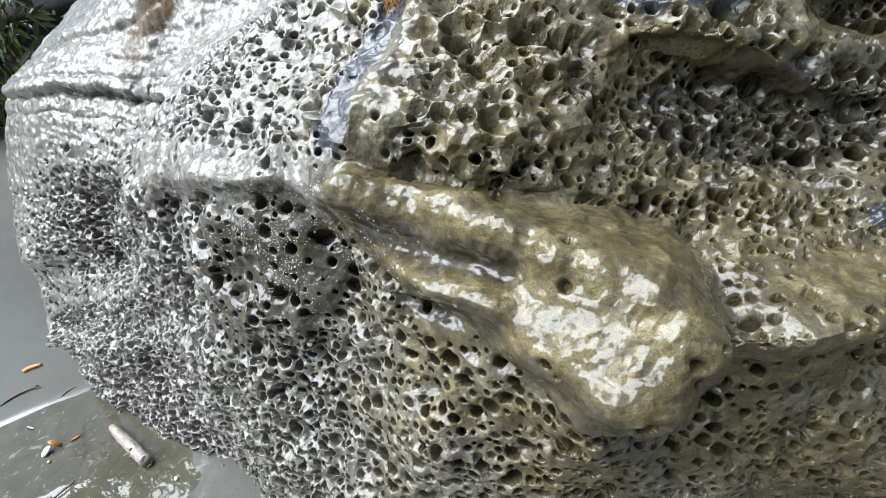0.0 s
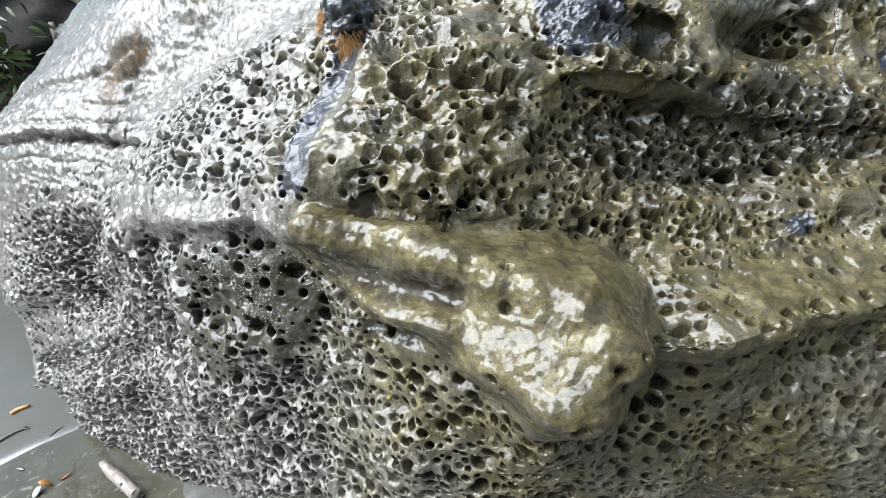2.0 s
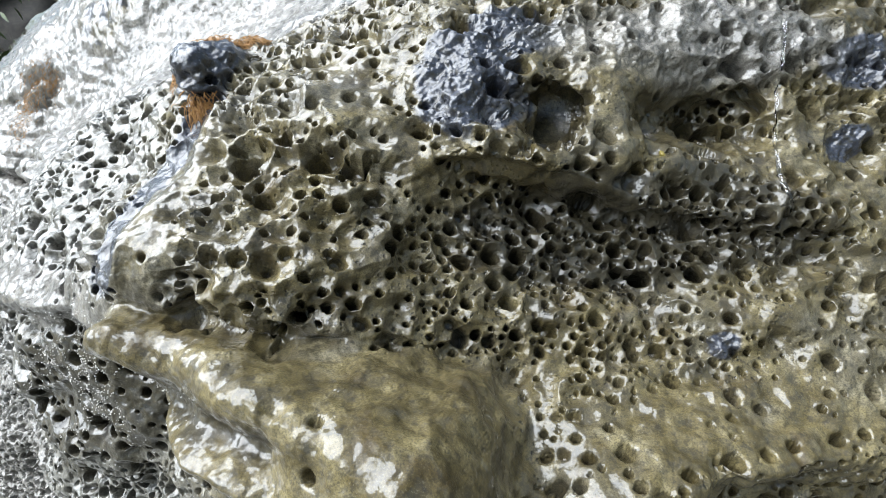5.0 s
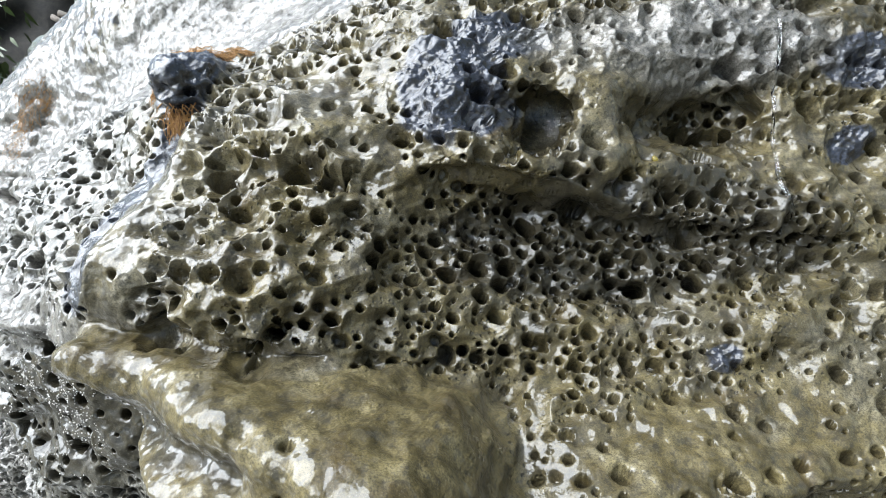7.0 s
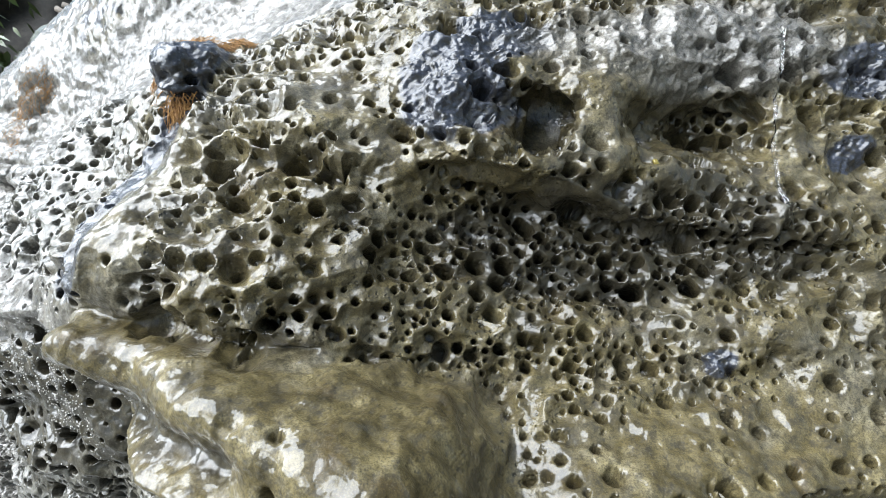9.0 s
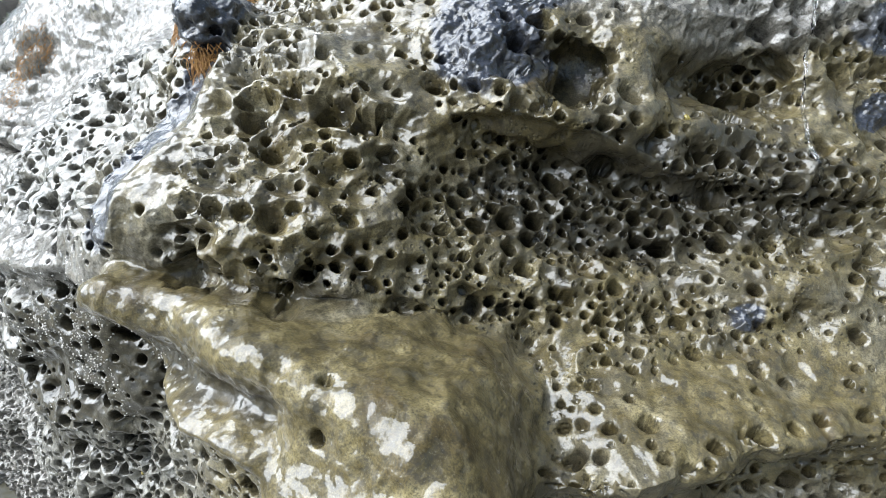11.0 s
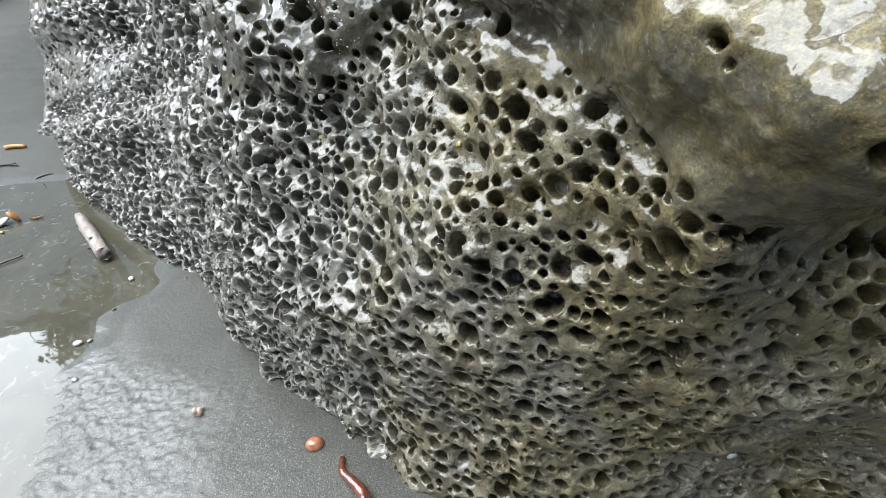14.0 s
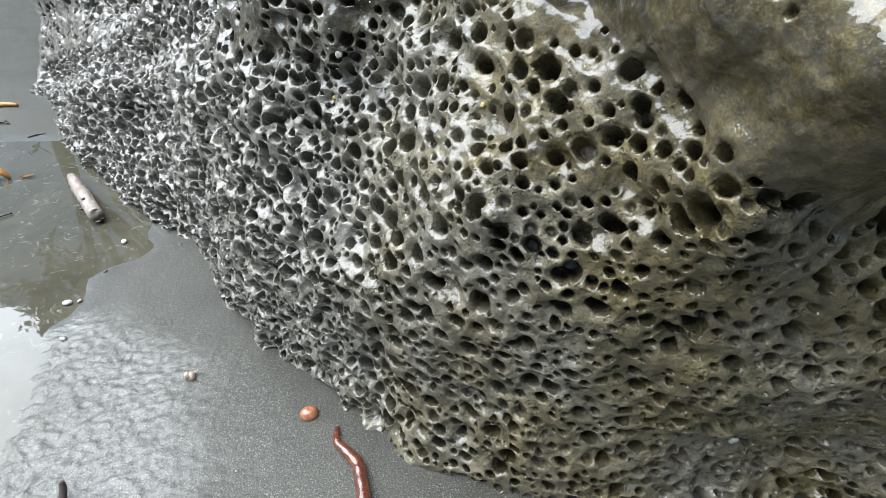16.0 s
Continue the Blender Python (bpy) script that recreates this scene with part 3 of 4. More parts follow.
def bore(deep, lip, u, v, r, d, stretch, slant):
    reach = 1.75 * r * stretch
    j0, j1 = np.searchsorted(us, (u - 1.5 * reach, u + 1.5 * reach))
    i0, i1 = np.searchsorted(vs, (v - 1.5 * reach, v + 1.5 * reach))
    if i1 - i0 < 3 or j1 - j0 < 3:
        return
    sel = (np.arange(i0, i1)[:, None] * nx + np.arange(j0, j1)).ravel()
    k = min(np.searchsorted(vs, v), ny - 1) * nx + min(np.searchsorted(us, u), nx - 1)
    rel, n = BASE[sel] - BASE[k], TURN[k]
    a = rel @ n
    # steep undersides take shallower holes, the steepest none
    if n @ FN < 0.48:
        return
    d = d * min(1.0, max(0.22, 2.0 * float(n @ FN) - 0.40))
    rel = rel - a[:, None] * n
    if stretch > 1.01:
        t = slant - n * (slant @ n)
        t = t / np.linalg.norm(t)
        along = rel @ t
        rel = rel - t * (along * (1 - 1 / stretch))[:, None]
    x = np.linalg.norm(rel, axis=1) / r * (1 + 0.30 * wob2[sel] + 0.09 * wob3[sel])
    x = np.where(np.abs(a) < 4 * r, x, 9.0)
    inner = 0.74 if d > r else 0.15
    deep[sel] = np.maximum(deep[sel], d * (1 - smooth(x, inner, 0.98)))
    # the mouth is worn to a funnel
    lip[sel] = np.maximum(lip[sel], 0.50 * r * (1 - smooth(x, 0.75, 1.65)))


wob2, wob3 = lattice(BASE, 60, 9), lattice(BASE, 150, 10)
DEEP, LIP = np.zeros(len(BASE)), np.zeros(len(BASE))
SLANT = np.array((0.75, -0.25, -0.55))
for u, v, r, d in GREAT:
    bore(DEEP, LIP, u, v, r, min(1.5 * d, 0.05) if v > 0.475 else 0.5 * d, 1.15, SLANT)
for u, v, r, d in DOMED + SHELF + LONE:
    bore(DEEP, LIP, u, v, r, d, 1.05, SLANT)
for u, v, r, d in LOWER:
    bore(DEEP, LIP, u, v, r, 1.3 * d, 1.2, SLANT)
for u, v, r, d, s in pits(90000, 4, False):
    bore(DEEP, LIP, u, v, r, d, s, SLANT)
SCOOP = np.zeros(len(BASE))
for u, v, r, d, s in pits(30000, 5, True):
    bore(SCOOP, LIP, u, v, r, d, s, SLANT)
# the holes run in and somewhat downwards
AXIS = TURN + np.array((0.08, 0.0, 0.45))
AXIS /= np.linalg.norm(AXIS, axis=1)[:, None]
PLACE = BASE + TURN * (rise - LIP - SCOOP)[:, None] - AXIS * DEEP[:, None]
BENT = turned(PLACE)

olive = np.clip(0.80 * smooth(UU, -0.55, 0.10) + 0.14 * low * smooth(-VV, 0.06, 0.2) * (1 - 0.15 * Z["recess"]) + 0.5 * Z["snout"] + 0.9 * Z["lump"] + 0.3 * Z["lobe"], 0, 1)
# pale rock; far end also carries sky sheen, lower face extra light, as colour
pale = np.clip(0.9 * Z["slab"] * (1 - Z["lump"]) + 0.85 * Z["ledge"] * smooth(-UU, 0.05, 0.3) + 0.25 * Z["block"] + 0.66 * Z["pale"] + 0.70 * smooth(-UU, 0.55, 0.95) + 0.42 * low * smooth(-VV, 0.06, 0.2), 0, 1)
# recess and lobe borrow some crust tone to deepen their painted shade
crust = np.clip(Z["crust"] + 0.8 * Z["strip"] + 0.22 * Z["recess"] + 0.15 * Z["lobe"] + 0.5 * Z["lump"], 0, 1)
# gully and lobe stain; overhang shade painted into recess, caves and snout underside
stain_and_shade = np.clip(0.9 * Z["gully"] + 1.0 * Z["lobe"] + 1.0 * Z["recess"] + 0.5 * Z["cave"] + 0.55 * Z["under"], 0, 1)
ZONE = np.stack([olive, crust, pale, 1 - calm], 1).astype(np.float32)

rock = empty("rock_outcrop", (0, 0.8, 0))
tagged(rock, "wet grey and olive mudstone outcrop riddled with round bore holes", "rock")
PARTS = [("honeycomb_face", np.full(len(UU), 0.35), "grey mudstone eaten into a honeycomb of round holes"),
         ("snout", Z["snout"], "smooth olive boss with a glistening film of water"),
         ("ledge", Z["ledge"], "rounded pale ledge, wet and shining"),
         ("slab", Z["slab"], "scoured whitish slab with bedding cracks"),
         ("shoulder", Z["dome"], "olive domed shoulder with scalloped hollows"),
         ("recess", Z["recess"], "dark dripping hollow under an overhang"),
         ("shelf", Z["shelf"], "olive-brown shelf with small round holes"),
         ("lobe", Z["lobe"], "dark grey hanging lobe specked with barnacles"),
         ("crust", np.maximum(Z["crust"], Z["strip"]) * (UU < 0.15), "blue-black rough crust on a knob"),
         ("crust", Z["crust"] * (UU > 0.15) * (UU < 0.60), "blue-black rough crust"),
         ("crust", Z["crust"] * (UU > 0.80), "blue-black rough crust"),
         ("brow", Z["pale"], "pale bedded brow with large holes"),
         ("knob", Z["boss"], "smooth olive knob")]
score = np.stack([s for _, s, _ in PARTS]).argmax(0)
grid = np.arange(nx * ny).reshape(ny, nx)
quads = np.stack([grid[:-1, :-1], grid[:-1, 1:], grid[1:, 1:], grid[1:, :-1]], -1).reshape(-1, 4)
quads = quads[(PLACE[quads, 2].max(1) > -0.03)]
for k, (name, _, label) in enumerate(PARTS):
    q = quads[score[quads[:, 0]] == k]
    used, inv = np.unique(q, return_inverse=True)
    ob = link(name, PLACE[used] - np.array((0, 0.8, 0)), inv.reshape(-1, 4), ROCK, rock, label, BENT[used])
    layer = ob.data.attributes.new("zone", "FLOAT_COLOR", "POINT")
    layer.data.foreach_set("color", ZONE[used].ravel())
    layer = ob.data.attributes.new("stain_and_shade", "FLOAT", "POINT")
    layer.data.foreach_set("value", stain_and_shade[used].astype(np.float32))

# the rock goes on behind the face, down to the sand
rim_line = np.concatenate([grid[:-1:4, -1], grid[-1, ::-4], [grid[-1, 0]], grid[-2::-4, 0]])
rim = PLACE[rim_line]
rim = rim[rim[:, 2] > -0.03]
along = np.linspace(0, 1, len(rim))
head = np.interp(along, (0, 0.25, 0.45, 0.8, 1.0), (0.2, 0.9, 1.3, 1.75, 2.3))
out = np.stack([np.cos(head), np.sin(head), np.zeros_like(head)], 1)
rings = []
for reach, drop in ((0.0, 1.0), (0.22, 1.01), (0.48, 0.93), (0.72, 0.74), (0.90, 0.45), (1.02, 0.15), (1.06, -0.03)):
    ring = rim + out * reach
    ring[:, 2] = rim[:, 2] * drop - 0.04 * (drop < 0)
    ring += 0.05 * min(1, 5 * reach) * np.stack([lattice(ring, 4, 61), lattice(ring, 4, 62), lattice(ring, 4, 63)], 1)
    rings.append(ring)
n_ = len(rim)
strip_ = np.arange(n_ * len(rings)).reshape(len(rings), n_)
q = np.stack([strip_[:-1, :-1], strip_[1:, :-1], strip_[1:, 1:], strip_[:-1, 1:]], -1).reshape(-1, 4)
ob = link("back", np.concatenate(rings) - np.array((0, 0.8, 0)), q, ROCK, rock, "weathered back of the outcrop")
layer = ob.data.attributes.new("zone", "FLOAT_COLOR", "POINT")
layer.data.foreach_set("color", np.tile(np.array((0.4, 0.0, 0.3, 1.0), dtype=np.float32), n_ * len(rings)))

# ---- the beach ----
xs = np.concatenate([np.linspace(-60, -4.2, 12), np.linspace(-4, -1.16, 70), np.arange(-1.15, -0.42, 0.0042), np.linspace(-0.41, 1.6, 50), np.linspace(1.8, 60, 12)])
ys = np.concatenate([np.linspace(-60, -1.2, 12), np.linspace(-1, 0.29, 30), np.arange(0.3, 1.16, 0.0045), np.linspace(1.17, 4.6, 90), np.linspace(4.8, 60, 12)])
X, Y = (a.ravel() for a in np.meshgrid(xs, ys))
flatp = np.stack([X, Y, np.zeros_like(X)], 1)


def pooled(x, y):
    """How deep inside the pool's outline a place lies; below 0 is dry sand."""
    p = np.stack([x, y, np.zeros_like(x)], 1)
    edge = np.interp(y, (0.0, 0.7, 1.0, 1.2, 1.35, 1.6, 1.95), (-0.78, -0.97, -1.06, -1.10, -1.02, -1.12, -1.50)) + 0.05 * lattice(p, 5, 31) + 0.025 * lattice(p, 14, 32)
    head = 2.02 + 0.25 * (x + 1.66) + 0.03 * lattice(p, 6, 33)
    far = np.minimum(x + 3.5 + 0.5 * lattice(p, 1.1, 35), y + 0.6 + 0.3 * lattice(p, 1.4, 36) + 0.25 * (x + 2.0))
    return np.minimum(np.minimum(edge - x, head - y), far)


def churned(x, y):
    """The stretch of trodden, glittering sand beside the pool."""
    k = pooled(x, y) + 0.05 * lattice(np.stack([x, y, 0 * x], 1), 7, 34)
    return smooth(k, -0.62, -0.10) * (1 - smooth(k, -0.04, 0.02)) * smooth(1.12 - y, 0.0, 0.22) * smooth(y, 0.28, 0.55)


near = np.exp(-((X + 0.8) ** 2 + (Y - 1.2) ** 2) / 5)
flatp[:, 2] = (0.003 * lattice(flatp, 3.1, 21) + 0.0015 * lattice(flatp, 12, 22)) * near + 0.003 + (0.0024 * lattice(flatp, 60, 23) + 0.0036 * lattice(flatp, 118, 24)) * churned(X, Y) - 0.012 * smooth(pooled(X, Y), -0.10, 0.06)
g = np.arange(len(X)).reshape(len(ys), len(xs))
q = np.stack([g[:-1, :-1], g[:-1, 1:], g[1:, 1:], g[1:, :-1]], -1).reshape(-1, 4)
ground = link("ground", flatp, q, SAND)
layer = ground.data.attributes.new("wet", "FLOAT", "POINT")
layer.data.foreach_set("value", (np.maximum(np.maximum(smooth(pooled(X, Y), -0.22, 0.0) * smooth(Y, -1.15, -0.7) * smooth(X, -4.1, -3.7), 0.55 * smooth(Y - 0.25 * X, 2.1, 3.3) * smooth(-X, 1.2, 2.0) * smooth(X, -5.0, -3.0)), churned(X, Y))).astype(np.float32))
layer = ground.data.attributes.new("churn", "FLOAT", "POINT")
layer.data.foreach_set("value", churned(X, Y).astype(np.float32))
tagged(ground, "wet grey sand, speckled and glistening", "sand", kind="structure")
px_, py_ = np.linspace(-5.0, -0.6, 300), np.linspace(-2.0, 2.6, 300)
X, Y = (a.ravel() for a in np.meshgrid(px_, py_))
g = np.arange(len(X)).reshape(300, 300)
q = np.stack([g[:-1, :-1], g[:-1, 1:], g[1:, 1:], g[1:, :-1]], -1).reshape(-1, 4)
inside = pooled(X, Y)
q = q[(inside[q].min(1) > -0.14)]
used, inv = np.unique(q, return_inverse=True)
sheet = np.stack([X, Y, -0.001 + 0 * inside], 1)
tagged(link("water", sheet[used], inv.reshape(-1, 4), POOL), "still shallow pool mirroring sky and leaves", "water", kind="structure")


# ---- growth and water on the rock ----
def on_rock(u, v):
    k = min(np.searchsorted(vs, v), ny - 1) * nx + min(np.searchsorted(us, u), nx - 1)
    return Vector(PLACE[k]), Vector(BENT[k]), Vector(TURN[k])


def scatter_cones(name, spots, label, category, material, sides=6):
    """Tiny cratered cones, too many to count, as one object."""
    verts, faces = [], []
    for (p, n), r in spots:
        side = n.orthogonal().normalized()
        up = n.cross(side)
        k = len(verts)
        for rr, hh in ((1.0, -0.2), (0.55, 0.75), (0.30, 0.45)):
            for i in range(sides):
                a = i * math.tau / sides
                verts.append(p + (side * math.cos(a) + up * math.sin(a)) * r * rr + n * r * hh)
        for ring in (0, sides):
            for i in range(sides):
                j = (i + 1) % sides
                faces.append((k + ring + i, k + ring + j, k + ring + sides + j, k + ring + sides + i))
    return tagged(link(name, verts, faces, material, flat=True), label, category, kind="stuff")


rng_ = random.Random(12)
spots = []
while len(spots) < 900:
    u, v = rng_.gauss(-0.38, 0.13), rng_.gauss(0.20, 0.075)
    p, n, t = on_rock(u, v)
    if n.dot(t) > 0.75 and noise.noise(p * 9) > -0.12:
        spots.append(((p, n), rng_.uniform(0.0009, 0.0020)))
scatter_cones("barnacles", spots, "tiny white barnacles dotted over the dark lobe", "barnacles", WHITE_SHELL)


def clinging(u, v, r, material, label, category="shell"):
    """A small coiled shell stuck in a hollow of the rock."""
    p, n, t = on_rock(u, v)
    bm = bmesh.new()
    prev = None
    for i in range(22):
        a = i / 21 * math.tau * 1.7
        rr, ring = r * (0.12 + 0.40 * i / 21), []
        c = Vector((math.cos(a), math.sin(a), 0)) * r * 0.55 * i / 21 + Vector((0, 0, r * 0.55 * (1 - 0.5 * i / 21)))
        out = Vector((math.cos(a), math.sin(a), 0))
        for k in range(8):
            b = k * math.tau / 8
            ring.append(bm.verts.new(c + (out * math.cos(b) + Vector((0, 0, 1)) * math.sin(b)) * rr))
        if prev:
            for k in range(8):
                bm.faces.new((prev[k], prev[(k + 1) % 8], ring[(k + 1) % 8], ring[k]))
        prev = ring
    bm.faces.new(prev)
    bmesh.ops.recalc_face_normals(bm, faces=bm.faces)
    ob = tagged(part("snail_shell", bm, material), label, category, "shells in the holes")
    ob.matrix_world = Matrix.Translation(p - t * r * 0.45) @ t.to_track_quat("Z", "Y").to_matrix().to_4x4()


for u, v, r in ((0.378, 0.288, 0.011), (0.675, 0.396, 0.010), (-0.394, -0.072, 0.008), (-0.118, -0.084, 0.008), (0.573, -0.104, 0.008)):
    clinging(u, v, 0.7 * r, YELLOW, "yellow snail shell stuck in a hole of wet rock")
for u, v, r in ((-0.376, -0.004, 0.008), (0.326, -0.501, 0.010)):
    clinging(u, v, r, WHITE_SHELL, "pale worn shell stuck to wet rock")


def moss(name, spots, strands, long, label, seed):
    """A tuft of hair-fine strands that hang down over the rock."""
    rng = random.Random(seed)
    verts, faces = [], []
    for _ in range(strands):
        u, v, du, dv = rng.choice(spots)
        p, n, t = on_rock(u + rng.gauss(0, du), v + rng.gauss(0, dv))
        way = (t * 0.5 + Vector((rng.uniform(-0.7, 0.7), rng.uniform(-0.5, 0.5), -0.4))).normalized()
        side = way.cross(t).normalized() * rng.uniform(0.0007, 0.0014)
        k, n_ = len(verts), 5
        reach = long * rng.uniform(0.5, 1.2)
        for i in range(n_ + 1):
            f = i / n_
            q = p + t * (0.002 + 0.010 * f * (1 - f)) + way * reach * f + Vector((0, 0, -0.6 * reach * f * f))
            verts += [q - side * (1 - 0.7 * f), q + side * (1 - 0.7 * f), q + t * 0.0012 * (1 - f)]
        for i in range(n_):
            a, b = k + 3 * i, k + 3 * i + 3
            for x, y in ((0, 1), (1, 2), (2, 0)):
                faces.append((a + x, a + y, b + y, b + x))
    return tagged(link(name, verts, faces, MOSS, flat=True), label, "moss", kind="stuff")


moss("moss", [(-0.070, 0.735, 0.010, 0.012), (-0.04, 0.75, 0.016, 0.008), (-0.005, 0.755, 0.018, 0.006), (-0.082, 0.70, 0.006, 0.018)], 1300, 0.024, "rusty orange moss draped over a knob of rock", 3)
moss("moss", [(-0.043, 0.613, 0.012, 0.010)], 200, 0.022, "rusty moss in a crack of the rock", 4)
moss("moss", [(-1.02, 1.13, 0.04, 0.03), (-1.12, 1.11, 0.05, 0.03), (-1.19, 1.05, 0.03, 0.05)], 500, 0.020, "brown and orange moss along a fault in the slab", 5)


def trickle(knots, r):
    """A thread of water running down the face."""
    path = []
    for (u0, v0), (u1, v1) in zip(knots, knots[1:]):
        for i in range(10):
            p, n, t = on_rock(u0 + (u1 - u0) * i / 10, v0 + (v1 - v0) * i / 10)
            path.append(p + t * 0.004)
    path = [sum((path[min(max(i + k, 0), len(path) - 1)] for k in (-2, -1, 0, 1, 2)), Vector()) / 5 + FNV * 0.004 for i in range(len(path))]
    return part("trickle", tube(path, [r * (1 + 0.35 * math.sin(i * 1.1) * math.sin(i * 0.37)) for i in range(len(path))], 9, 0.1, 6), WATER, rock, "clear trickle of water")


# ---- washed-up things on the sand ----
def tube(path, radii, sides=14, rough=0.0, seed=0, close=True):
    """A bent round stalk through the places of path."""
    rng = random.Random(seed)
    bm = bmesh.new()
    path = [Vector(p) for p in path]
    rings = []
    for i, (p, r) in enumerate(zip(path, radii)):
        t = (path[min(i + 1, len(path) - 1)] - path[max(i - 1, 0)]).normalized()
        side = t.cross(Vector((0, 0, 1)) if abs(t.z) < 0.9 else Vector((1, 0, 0))).normalized()
        up = side.cross(t)
        rings.append([bm.verts.new(p + (side * math.cos(a) + up * math.sin(a)) * r * (1 + rough * rng.uniform(-1, 1))) for a in (k * math.tau / sides for k in range(sides))])
    for a, b in zip(rings, rings[1:]):
        for k in range(sides):
            bm.faces.new((a[k], a[(k + 1) % sides], b[(k + 1) % sides], b[k]))
    if close:
        bm.faces.new(rings[0][::-1])
        bm.faces.new(rings[-1])
    bmesh.ops.recalc_face_normals(bm, faces=bm.faces)
    return bm


def curve_points(knots, n):
    """A smooth line through the knots."""
    k = [Vector(p) for p in knots]
    k = [2 * k[0] - k[1]] + k + [2 * k[-1] - k[-2]]
    out = []
    for i in range(1, len(k) - 2):
        for j in range(n):
            t = j / n
            a, b, c, d = k[i - 1:i + 3]
            out.append(0.5 * (2 * b + (c - a) * t + (2 * a - 5 * b + 4 * c - d) * t * t + (3 * b - a - 3 * c + d) * t ** 3))
    return out + [k[-2]]


def driftwood(a, b, r):
    a, b = Vector(a), Vector(b)
    ob = tagged(empty("driftwood", a), "bleached hollow driftwood stick lying in shallow water", "driftwood")
    way = b - a
    n = 26
    path = [way * (i / n) + Vector((0, 0, 0.004 * math.sin(i * 0.5))) for i in range(n + 1)]
    radii = [r * (0.62 + 0.38 * min(1, i / 8)) * (1 + 0.05 * math.sin(i * 1.7)) for i in range(n + 1)]
    t = way.normalized()
    # the broken end is hollow: the wall turns inwards
    path += [way + t * 0.004, way - t * 0.002, way - t * 0.03]
    radii += [r * 0.85, r * 0.55, r * 0.40]
    part("shaft", tube(path, radii, 20, 0.06, 3), DRIFTWOOD, ob)
    part("pith", tube([way - t * 0.032, way - t * 0.028], [r * 0.42, r * 0.42], 14), DARKWOOD, ob, "dark hollow heart")
    k = way * 0.72 + Vector((0, 0, r * 0.7))
    side = t.cross(Vector((0, 0, 1)))
    part("knot", tube([k + side * r * 0.3, k + side * r * 0.55 + Vector((0, 0, r * 0.35)), k + side * r * 0.6 + Vector((0, 0, r * 0.36))], [r * 0.30, r * 0.26, r * 0.12], 10, 0.1, 5), DARKWOOD, ob, "dark broken knot")
    for i, (f, w) in enumerate(((0.25, 0.4), (-0.35, 0.55), (0.05, 0.8))):
        part("splinter", tube([t * 0.01 + side * r * f, -t * 0.014 * (1 + w) + side * r * f * 1.1], [r * 0.22, r * 0.04], 6, 0.1, i), DRIFTWOOD, ob)
    return ob


driftwood((-1.425, 1.722, 0.020), (-1.205, 1.478, 0.024), 0.021)


def twig(knots, r, label, material, forks=()):
    ob = tagged(empty("twig", knots[0]), label, "twig")
    rel = [Vector(k) - Vector(knots[0]) for k in knots]
    path = curve_points(rel, 5)
    part("stem", tube(path, [r * (1 - 0.4 * i / len(path)) for i in range(len(path))], 9, 0.12, 7), material, ob)
    for i, (at, to) in enumerate(forks):
        p = path[int(at * (len(path) - 1))]
        part("side_twig", tube(curve_points([p, p + (Vector(to) - p) * 0.5 + Vector((0, 0, 0.004)), Vector(to)], 4), [r * 0.45] * 8 + [r * 0.2], 7, 0.1, i), material, ob)
    return ob


twig([(-2.12, 2.13, 0.006), (-2.06, 2.17, 0.010), (-1.975, 2.20, 0.007)], 0.0065, "dark forked twig half sunk in wet sand", DARKWOOD, [(0.8, (0.17, 0.05, 0.0))])
twig([(-1.55, 1.45, 0.004), (-1.52, 1.475, 0.006), (-1.49, 1.51, 0.004)], 0.004, "short dark twig in the pool", DARKWOOD)
twig([(-0.79, 0.595, 0.0), (-0.791, 0.612, 0.022), (-0.793, 0.618, 0.034)], 0.0075, "dark stub of a twig stuck in sand", DARKWOOD)
twig([(-1.80, 2.06, 0.003), (-1.78, 2.085, 0.005), (-1.755, 2.10, 0.003)], 0.0035, "thin dark stick on the sand", DARKWOOD)
twig([(-2.13, 2.36, 0.010), (-2.10, 2.372, 0.013), (-2.045, 2.375, 0.011)], 0.012, "orange-brown curl of bark on wet sand", BARK)


def kelp(knots, radii):
    ob = tagged(empty("seaweed_stalk", knots[0]), "glossy red-brown seaweed stalk lying on the sand", "seaweed")
    path = curve_points([Vector(k) - Vector(knots[0]) for k in knots], 6)
    rr = np.interp(np.linspace(0, 1, len(path)), np.linspace(0, 1, len(radii)), radii)
    n = len(path)
    part("stalk", tube(path, [r * (1 + 0.05 * math.sin(i * 1.3)) for i, r in enumerate(rr)], 18, 0.03, 2), KELP, ob)
    part("tip", tube([path[0] + Vector((-0.002, 0.006, 0.001)), path[0] + Vector((-0.001, 0.003, 0.0)), path[0]], [0.001, 0.003, rr[0]], 12), ORANGE_SHELL, ob, "orange tip")
    part("scar", tube([path[n * 2 // 5] + Vector((-0.006, 0, 0.004)), path[n // 2] + Vector((-0.008, 0, 0.003)), path[n * 3 // 5] + Vector((-0.008, 0, 0.0))], [0.002, 0.004, 0.002], 8, 0.3, 4), DARKWOOD, ob, "dark crinkled scar")
    return ob


kelp([(-0.353, 0.768, 0.006), (-0.347, 0.735, 0.009), (-0.322, 0.710, 0.011), (-0.300, 0.686, 0.012), (-0.289, 0.655, 0.013), (-0.279, 0.620, 0.014), (-0.268, 0.55, 0.014), (-0.250, 0.46, 0.014)],
     [0.005, 0.008, 0.0105, 0.012, 0.0125, 0.013, 0.013, 0.012])


